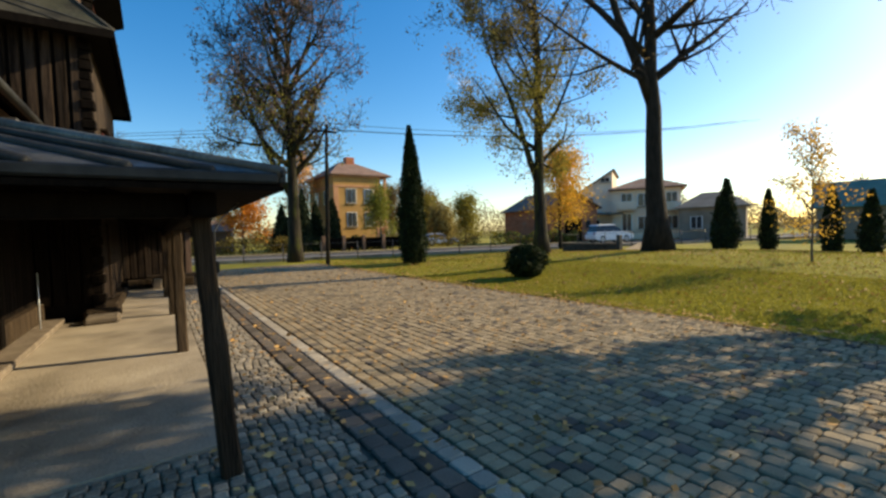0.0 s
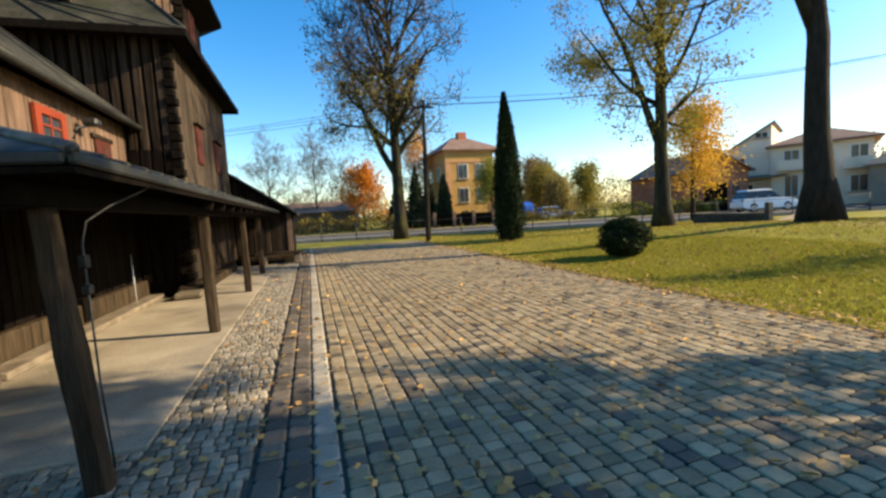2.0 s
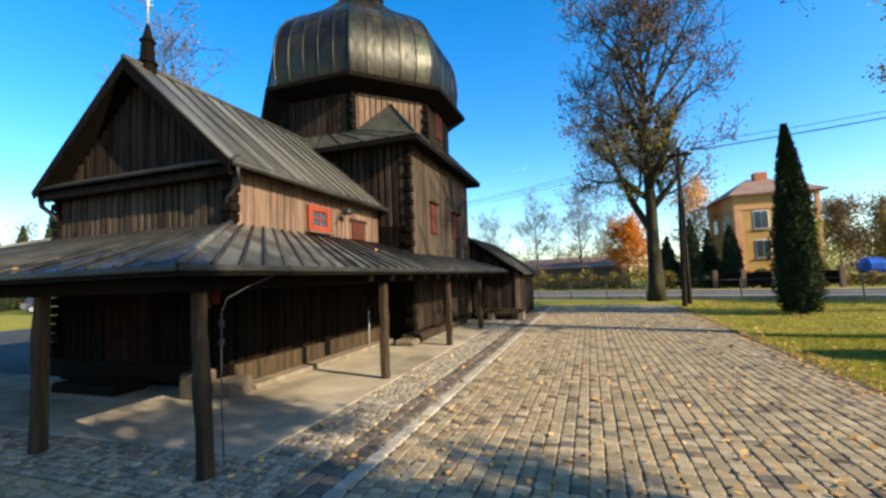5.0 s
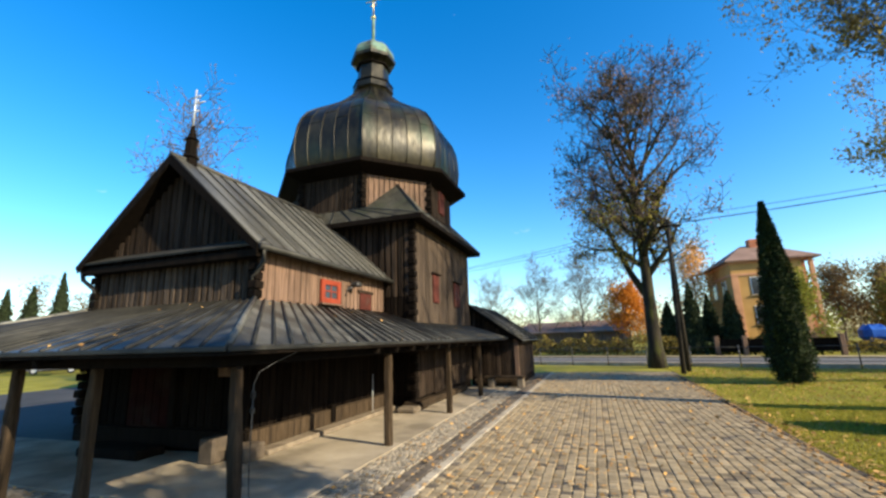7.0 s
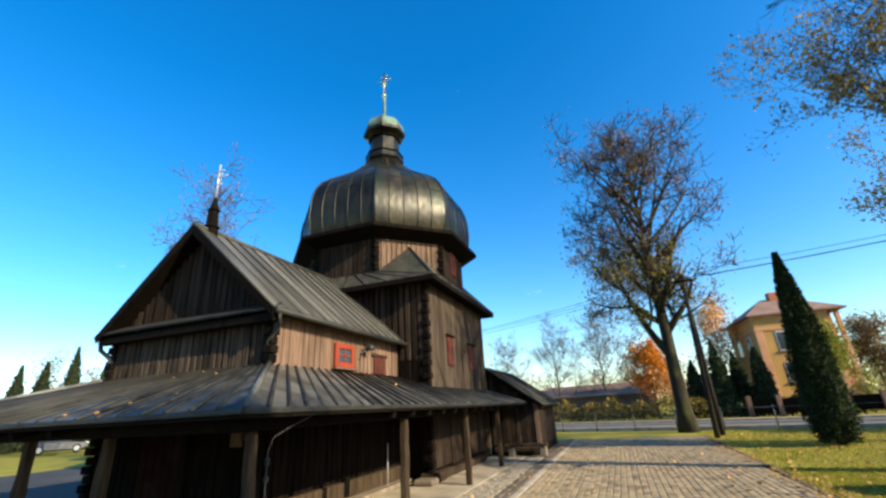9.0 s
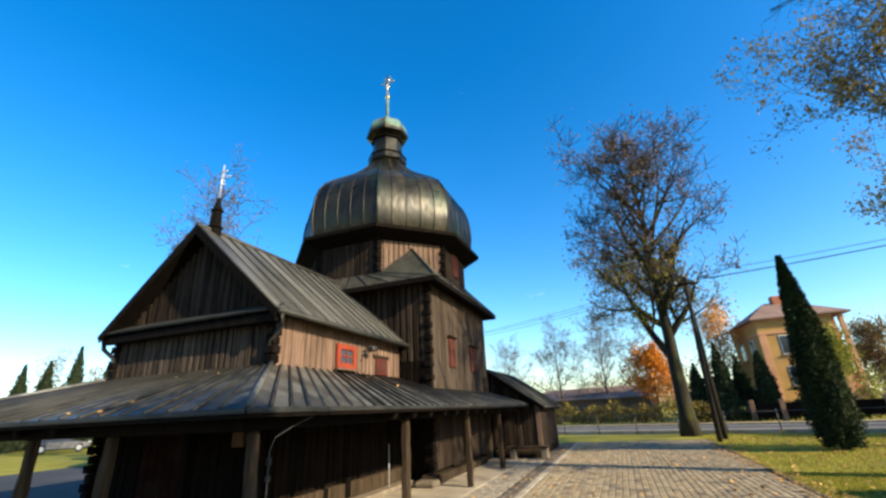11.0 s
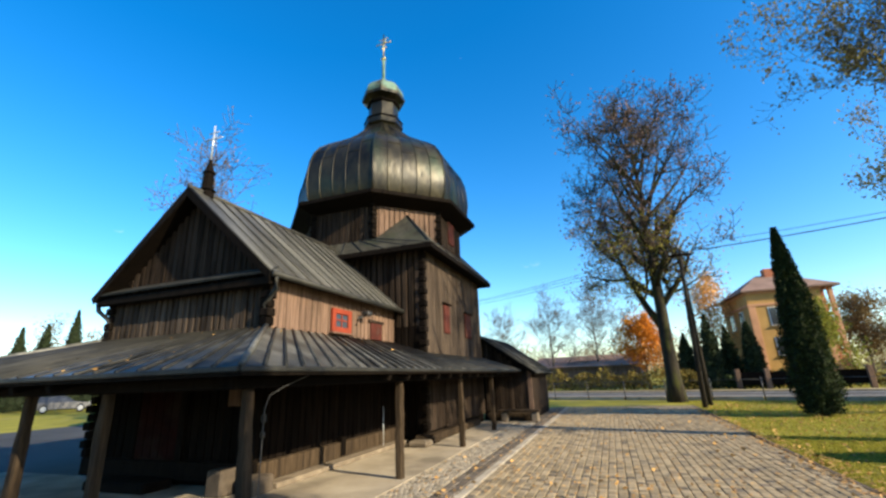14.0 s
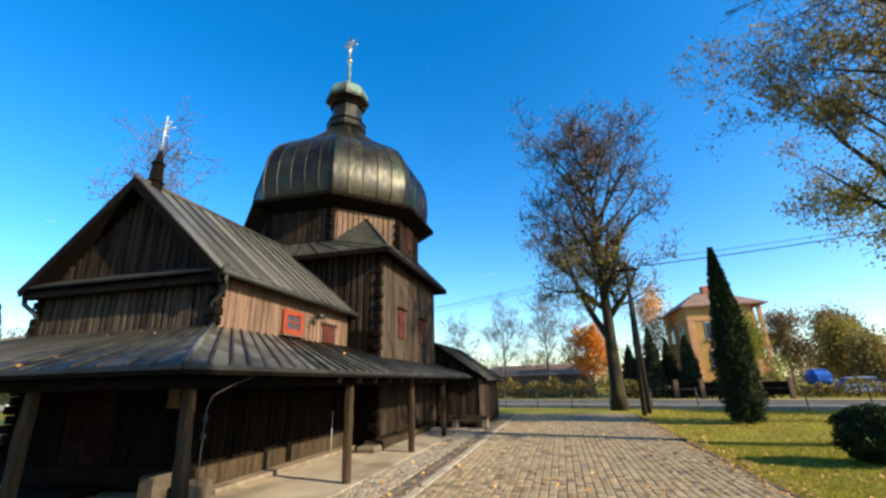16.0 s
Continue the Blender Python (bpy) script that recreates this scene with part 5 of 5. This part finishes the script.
part("roof", slab("roof", [(-0.3, 2.5, 4.6), (8.3, 2.5, 4.6), (8.3, -0.4, 2.5), (-0.3, -0.4, 2.5)], 0.1), GREEN_ROOF, shed, at=sT)
part("roof", slab("roof", [(-0.3, 2.5, 4.6), (8.3, 2.5, 4.6), (8.3, 5.4, 2.5), (-0.3, 5.4, 2.5)], 0.1), GREEN_ROOF, shed, at=sT)
lT = Matrix.Translation((-9.5, 56.5, 0)) @ Matrix.Rotation(radians(-12), 4, "Z")
low = thing("outbuilding", "long low outbuilding with brownish sheet roof", "building", (-9.5, 56.5, 0))
part("wall", box((0, 0, 0), (13, 5, 2.4), 0.0), WOOD_BROWN, low, at=lT)
part("roof", slab("roof", [(-0.3, 5.3, 3.8), (13.3, 5.3, 3.8), (13.3, -0.5, 2.4), (-0.3, -0.5, 2.4)], 0.12), TILE_ROOF, low, at=lT)
cT = Matrix.Translation((-60, 40, 0)) @ Matrix.Rotation(radians(60), 4, "Z")
cottage = thing("house", "small pale house beyond the yard", "house", (-60, 40, 0))
part("wall", box((0, 0, 0), (8, 6, 3.0), 0.0), WHITE_PLASTER, cottage, at=cT)
hip_roof(cottage, cT, 0, 8, 0, 6, 3.0, 5.0, 2.5, TILE_ROOF)


# ---- vehicles ----
def extrude(profile, w0, w1):
    """A side profile of (x, z), w0 wide at its foot and w1 at its top."""
    zs = [z for _, z in profile]
    lo, hi = min(zs), max(zs)
    bm = bmesh.new()
    sides = []
    for sgn in (-1, 1):
        sides.append([bm.verts.new((x, sgn * (w0 + (w1 - w0) * (z - lo) / (hi - lo)) / 2, z)) for x, z in profile])
    n = len(profile)
    bm.faces.new(sides[0])
    bm.faces.new(list(reversed(sides[1])))
    for i in range(n):
        bm.faces.new((sides[0][(i + 1) % n], sides[0][i], sides[1][i], sides[1][(i + 1) % n]))
    bmesh.ops.recalc_face_normals(bm, faces=bm.faces)
    return bm


def car(label, x, y, turn, paint, suv=True):
    T = pose(x, y, -0.03, 0, 0, turn) @ Matrix.Diagonal((0.9, 1.0, 1.06 if suv else 1.0, 1.0))
    c = thing("car", label, "car", (x, y, -0.03))
    h = 1.72 if suv else 1.45
    belt = 1.05 if suv else 0.92
    body = extrude([(-2.3, 0.42), (-2.32, 0.8), (-2.2, belt), (0.85, belt), (1.95, belt - 0.12), (2.28, 0.75), (2.3, 0.42), (1.9, 0.3), (-1.95, 0.3)], 1.84, 1.70)
    bmesh.ops.bevel(body, geom=list(body.edges), offset=0.05, segments=2, affect="EDGES", profile=0.6)
    part("body", body, paint, c, at=T)
    part("window_band", extrude([(-2.12, belt - 0.02), (-1.85, h - 0.12), (-0.2, h - 0.06), (0.25, h - 0.12), (1.0, belt - 0.02)], 1.64, 1.28), WINDOW_GLASS, c, "dark tinted windows", at=T)
    roof_bm = extrude([(-1.95, h - 0.13), (-1.8, h - 0.03), (-0.3, h), (0.28, h - 0.07), (0.34, h - 0.13)], 1.36, 1.22)
    bmesh.ops.bevel(roof_bm, geom=list(roof_bm.edges), offset=0.025, segments=1, affect="EDGES")
    part("roof", roof_bm, paint, c, at=T)
    for s in (-1, 1):
        for px, pw in ((-1.15, 0.1), (-0.1, 0.1)):
            part("pillar", box((px - pw / 2, s * 0.80 - 0.02 - s * 0.03, belt), (px + pw / 2, s * 0.80 + 0.02 - s * 0.03, belt + 0.12), 0.005), paint, c, at=T)
        for wx in (-1.42, 1.42):
            wv = ring_solid("wheel", [(0.34, -0.11), (0.36, -0.08), (0.36, 0.08), (0.34, 0.11)], 20)
            wt = part("wheel", wv, TYRE, c, at=T @ pose(wx, s * 0.80, 0.36, 90))
            part("rim", ring_solid("rim", [(0.22, -0.118), (0.24, -0.1), (0.24, 0.1), (0.22, 0.118)], 12), RIM, wt, at=T @ pose(wx, s * 0.80, 0.36, 90))
        part("headlight", box((2.08, s * 0.62 - 0.16, 0.72), (2.3, s * 0.62 + 0.16, 0.84), 0.02), PALE_METAL, c, at=T)
        part("tail_light", box((-2.34, s * 0.68 - 0.1, 0.82), (-2.2, s * 0.68 + 0.1, 1.0), 0.02), RED_PAINT, c, at=T)
    return c


road_turn = math.degrees(math.atan2(ROAD_D.y, ROAD_D.x))
car("white sport utility car on the street", 32.7, 26.0, road_turn, CAR_WHITE)
car("dark car parked beyond the shaded yard", -47.6, 26.6, 60, CAR_DARK, False)
car("silver car parked in the gateway of the yellow house", 24.2, 43.0, road_turn + 8, CAR_SILVER, False)
heap = thing("covered_trailer", "trailer under a bright blue tarpaulin", "trailer", (22.0, 45.6, 0))
part("tarpaulin", box((21.1, 44.8, 0.62), (22.9, 46.4, 2.1), 0.45), CAR_BLUE, heap)
part("trailer_bed", box((20.8, 44.8, 0.45), (23.2, 46.4, 0.7), 0.03), IRON, heap)
for x, y in ((21.2, 44.9), (22.8, 44.9), (21.2, 46.3), (22.8, 46.3)):
    part("wheel", ring_solid("wheel", [(0.28, -0.08), (0.3, 0), (0.28, 0.08)], 14), TYRE, heap, at=pose(x, y, 0.3, 90))

# ---- street furniture ----
pole = thing("utility_pole", "weathered wooden utility pole with a slanted stay pole", "pole", (4.05, 23.7, 0))
part("pole_shaft", tube("pole_shaft", [(4.05, 23.7, -0.2), (4.15, 23.72, 4), (4.3, 23.75, 7.65)], [0.115, 0.10, 0.08], 10), BARK, pole)
part("stay_pole", tube("stay_pole", [(4.55, 25.2, -0.2), (4.3, 23.9, 5.6)], [0.12, 0.09], 10), BARK, pole)
part("crossarm", box((3.75, 23.66, 7.2), (4.85, 23.78, 7.3), 0.01), WOOD_DARK, pole)
INSULATORS = [(3.85, 23.72, 7.38), (4.3, 23.75, 7.72), (4.75, 23.72, 7.38)]
for x, y, z in INSULATORS:
    part("insulator", ring_solid("insulator", [(0.03, z - 0.1), (0.06, z - 0.06), (0.04, z - 0.02), (0.06, z + 0.02), (0.02, z + 0.06)], 8, centre=(x, y)), PLASTIC_WHITE, pole)
for i, (x, y, z) in enumerate(INSULATORS):
    for nm, end in (("left", (-30 + i, 44 + 0.5 * i, 8.6)), ("right", (30 + 0.6 * i, 14 - 0.5 * i, 8.6))):
        a, b = Vector((x, y, z)), Vector(end)
        pts = [a.lerp(b, s / 12) - Vector((0, 0, 4 * 0.7 * (s / 12) * (1 - s / 12))) for s in range(13)]
        ob = part("cable", tube("cable", pts, 0.014, 4), IRON)
        tagged(ob, "thin sagging overhead cable fixed to the wooden pole", "cable", group="overhead cables")
far_pole = thing("utility_pole", "distant wooden utility pole beyond the yard", "pole", (-54.0, 34.6, 0))
part("pole_shaft", tube("pole_shaft", [(-54, 34.6, -0.2), (-54, 34.6, 9.6)], [0.14, 0.1], 8), BARK_GREY, far_pole)
part("crossarm", box((-54.7, 34.55, 9.0), (-53.3, 34.65, 9.12), 0.01), WOOD_DARK, far_pole)

fence = thing("fence", "thin dark metal fence along the churchyard edge", "fence", tuple(ROAD_N * 28.9))
for i in range(-18, 17):
    p = ROAD_N * 28.9 + ROAD_D * (2.4 * i)
    q = p + ROAD_D * 2.4
    part("fence_post", tube("fence_post", [(p.x, p.y, -0.1), (p.x, p.y, 1.12)], 0.03, 6), IRON, fence)
    for z in (0.28, 1.02):
        part("rail", tube("rail", [(p.x, p.y, z), (q.x, q.y, z)], 0.016, 4), IRON, fence)
    part("base_slab", box((0.05, -0.06, -0.1), (2.35, 0.06, 0.14), 0.01), CONCRETE, fence, at=Matrix.Translation(p) @ Matrix.Rotation(math.atan2(ROAD_D.y, ROAD_D.x), 4, "Z"))
drive = flat_area("pavement", [(18.5, 15.2), (19.0, 13.7), (27.0, 17.2), (29.0, 20.6)], 0.17, PAVER_FAR, "pale gravel drive running from the street to the churchyard gate", "drive", 0.35)
low_wall = thing("low_wall", "low dark concrete wall beside the churchyard gate", "wall", (18.4, 17.6, 0.1))
lw = Matrix.Translation((18.4, 15.5, 0.0)) @ Matrix.Rotation(math.atan2(4.4, 0.5), 4, "Z")
part("wall_body", box((0, -0.1, -0.1), (4.4, 0.1, 0.5), 0.02), CORNER_STONE, low_wall, at=lw)
part("coping", box((-0.04, -0.14, 0.502), (4.44, 0.14, 0.56), 0.015), STONE, low_wall, at=lw)
part("gate_post", box((-0.28, -0.13, -0.1), (-0.045, 0.13, 1.05), 0.02), IRON, low_wall, at=lw)
garden_fence = thing("fence", "brown garden fence with posts before the yellow house", "fence", tuple(ROAD_N * 41.6 + ROAD_D * 3))
for i in range(5):
    p = ROAD_N * 41.6 + ROAD_D * (-5 + 1.9 * i)
    part("fence_post", box((-0.16, -0.16, 0), (0.16, 0.16, 1.5), 0.03), WOOD_BROWN, garden_fence, at=Matrix.Translation(p))
    if i < 4:
        part("fence_panel", box((0.2, -0.03, 0.3), (1.75, 0.03, 1.25), 0.01), WOOD_DARK, garden_fence, at=Matrix.Translation(p) @ Matrix.Rotation(math.atan2(ROAD_D.y, ROAD_D.x), 4, "Z"))


# ---- fallen leaves and grass ----
def scatter(name, label, category, x0, x1, y0, y1, count, size, z, seed, material, flat=0.97, lawn=False):
    g = np.random.default_rng(seed)
    x, y = g.uniform(x0, x1, count), g.uniform(y0, y1, count)
    h = np.array([lawn_height(a, b) - 0.075 if lawn else 0.0 for a, b in zip(x, y)]) + z
    ob = part(name, leaf_mesh(name, np.stack([x, y, h], 1), size, seed, flat), material)
    return tagged(ob, label, category, kind="stuff")


scatter("fallen_leaves", "dry brown leaves scattered over the paving", "leaves", -3.3, 3.7, 0.5, 9, 1700, 0.075, 0.028, 201, FALLEN)
scatter("fallen_leaves", "dry brown leaves scattered over the paving", "leaves", -3.3, 4.0, 9, 24, 1300, 0.085, 0.028, 202, FALLEN)
scatter("fallen_leaves", "dry brown leaves scattered over the setts", "leaves", -9, -3.2, 0.5, 4.0, 600, 0.065, 0.03, 203, FALLEN)
scatter("fallen_leaves", "dry leaves blown along the lawn's edge", "leaves", 3.1, 3.8, 0.5, 22, 1500, 0.075, 0.02, 204, FALLEN)
scatter("fallen_leaves", "dry straw-coloured leaves lying in the grass", "leaves", 4.0, 24, 0.5, 26, 8000, 0.085, 0.035, 205, FALLEN, 0.7, True)


def roof_litter(count, seed):
    """Leaves caught on the porch roof, more of them near the wall and on the hip."""
    g = np.random.default_rng(seed)
    s, y = g.uniform(0, 1, count) ** 1.3, g.uniform(NY0, 17.3, count)
    side = np.stack([NX1 + s * (PX - NX1), y - s * (NY0 - PY) * (y < NY0 + 0.5), PW + s * (PE - PW) + 0.02], 1)
    s, x = g.uniform(0, 1, count // 2) ** 1.2, g.uniform(NX0, NX1 + 0.4, count // 2)
    front = np.stack([x, NY0 + s * (PY - NY0), PW + s * (PE - PW) + 0.02], 1)
    return leaf_mesh("roof_leaves", np.concatenate([side, front]), 0.05, seed, 0.9)


tagged(part("roof_leaves", roof_litter(200, 211), FALLEN), "dry leaves lying on the porch roof", "leaves", kind="stuff")


def blades(x0, x1, y0, y1, count, seed):
    g = np.random.default_rng(seed)
    x, y = g.uniform(x0, x1, count), g.uniform(y0, y1, count)
    z = np.array([lawn_height(a, b) for a, b in zip(x, y)]) - 0.078
    w, h = g.uniform(0.006, 0.014, count), g.uniform(0.025, 0.065, count)
    a = g.uniform(0, 2 * np.pi, count)
    lx, ly = g.normal(0, 0.035, count), g.normal(0, 0.035, count)
    v = np.stack([np.stack([x - w * np.cos(a), y - w * np.sin(a), z], 1), np.stack([x + w * np.cos(a), y + w * np.sin(a), z], 1), np.stack([x + lx, y + ly, z + h], 1)], 1).reshape(-1, 3)
    me = bpy.data.meshes.new("grass")
    me.vertices.add(3 * count)
    me.vertices.foreach_set("co", v.ravel())
    me.loops.add(3 * count)
    me.loops.foreach_set("vertex_index", np.arange(3 * count))
    me.polygons.add(count)
    me.polygons.foreach_set("loop_start", np.arange(0, 3 * count, 3))
    me.polygons.foreach_set("loop_total", np.full(count, 3))
    me.update(calc_edges=True)
    return me


tagged(part("grass", blades(3.4, 10, 1, 14, 112000, 301), BLADES), "short sunlit grass blades of the lawn", "grass", kind="stuff")
tagged(part("grass", blades(9, 24, 0, 26, 90000, 302), BLADES), "short sunlit grass blades of the lawn", "grass", kind="stuff")
tagged(part("grass", blades(3.65, 10, 14, 30, 30000, 303), BLADES), "short grass blades beside the thuja", "grass", kind="stuff")


# ---- paving stones ----
def stone_verts(x0, x1, y0, y1, z, c, drop=0.04, round_off=0.14):
    """A stone with cut corners and a worn rim of width c."""
    q = round_off * min(x1 - x0, y1 - y0)

    def outline(m, h):
        a, b, e, g = x0 + m, x1 - m, y0 + m, y1 - m
        return [(a + q, e, h), (b - q, e, h), (b, e + q, h), (b, g - q, h), (b - q, g, h), (a + q, g, h), (a, g - q, h), (a, e + q, h)]
    return outline(c, z) + outline(0, z - c * 0.8) + outline(0, z - drop)


STONE_FACES = [tuple(range(8))] + [(8 + i, 8 + (i + 1) % 8, (i + 1) % 8, i) for i in range(8)] + [(16 + i, 16 + (i + 1) % 8, 8 + (i + 1) % 8, 8 + i) for i in range(8)]


class Field:
    """Paving stones that are joined into one mesh."""
    def __init__(self):
        self.v, self.f = [], []

    def add(self, x0, x1, y0, y1, z, c):
        b = len(self.v)
        self.v += stone_verts(x0, x1, y0, y1, z, c)
        self.f += [tuple(b + i for i in q) for q in STONE_FACES]

    def done(self, name, label, material, parent):
        ob = part(name, mesh_of(name, self.v, self.f), material, parent, label)
        return tagged(ob, kind="stuff")


def edge_x(y):
    """Where the paving meets the lawn."""
    return 3.3 if y < 9 else 3.3 + (y - 9) * 0.02


prnd = random.Random(77)
field, dark_field, pale_field, sett_field, pale_setts = Field(), Field(), Field(), Field(), Field()
SINGLE = {}


def single_paver(x0, x1, y0, y1, z, m):
    """A paver near the walk, as a piece of its own; alike ones share a mesh."""
    key = (round(y1 - y0, 3), m.name)
    if key not in SINGLE:
        hx, hy = (x1 - x0) / 2, (y1 - y0) / 2
        SINGLE[key] = mesh_of("paver", stone_verts(-hx, hx, -hy, hy, 0, 0.009), STONE_FACES)
        SINGLE[key].materials.append(m)
    part("paver", SINGLE[key], None, yard, at=pose((x0 + x1) / 2, (y0 + y1) / 2, z, prnd.gauss(0, 0.5), prnd.gauss(0, 0.5), prnd.gauss(0, 0.6)))


W = 0.142
for i in range(42):
    x = -2.08 + i * W
    y = -6.0 + prnd.uniform(-0.2, 0)
    while y < 24.4:
        L = prnd.choice((0.10, 0.125, 0.15))
        if x + W > edge_x(y) + 0.05:
            y += L
            continue
        z = prnd.gauss(0, 0.0025)
        dark = prnd.random() < 0.09
        g = 0.0035 + 0.002 * prnd.random()
        sx = prnd.gauss(0, 0.0025)
        a = (x + sx + g, x + sx + W - g, y + 0.004, y + L - 0.004)
        if -0.9 < x < 1.05 and 2.75 < y < 5.05:
            single_paver(*a, z, PAVER_DARK if dark else PAVER)
        else:
            (dark_field if dark else field).add(*a, z, 0.010)
        y += L
for k, (x, w, fld) in enumerate(((-2.62, 0.17, dark_field), (-2.445, 0.17, dark_field), (-2.27, 0.17, pale_field))):
    y = -6.0
    while y < 24.4:
        L = prnd.choice((0.168, 0.21))
        fld.add(x + 0.004, x + w - 0.004, y + 0.004, y + L - 0.004, prnd.gauss(0, 0.002), 0.013)
        y += L
# setts beside the porch floor and before the front porch
for x0, x1, y0, y1 in ((-3.36, -2.64, 2.6, 17.3), (-11.2, -3.38, 3.22, 4.0)):
    y = y0
    while y < y1:
        x = x0 + prnd.uniform(-0.03, 0)
        while x < x1 - 0.04:
            w = prnd.uniform(0.075, 0.105)
            (pale_setts if y > 5.6 + prnd.gauss(0, 0.5) else sett_field).add(x + 0.006, min(x1, x + w) - 0.006, y + prnd.uniform(0.003, 0.012), y + 0.1 - prnd.uniform(0.003, 0.012), prnd.gauss(0.0, 0.003), 0.009)
            x += w
        y += 0.1
# pavers before the front porch
for i in range(60):
    x = -11.23 + i * W
    y = -6.0
    top = 3.2 if x + W < -3.38 else 2.6
    while y < top:
        L = prnd.choice((0.10, 0.12, 0.16))
        field.add(x + 0.005, x + W - 0.005, y + 0.005, min(top, y + L) - 0.005, prnd.gauss(0, 0.003), 0.010)
        y += L
field.done("pavers", "grey-beige concrete pavers with dark joints", PAVER_FAR, yard)
dark_field.done("dark_pavers", "graphite pavers", PAVER_DARK, yard)
pale_field.done("pale_pavers", "row of pale pavers", PAVER_PALE, yard)
pale_setts.done("pale_setts", "worn pale setts beside the porch floor", SETT_PALE, yard)
sett_field.done("setts", "small uneven granite setts", COBBLE, yard)
kerb = flat_area("trim", [(3.32, -14), (3.40, -14), (3.40, 9), (3.71, 24.5), (3.63, 24.5), (3.32, 9)], 0.0, SOIL, "narrow strip of bare soil and leaf litter between paving and lawn", "edging")
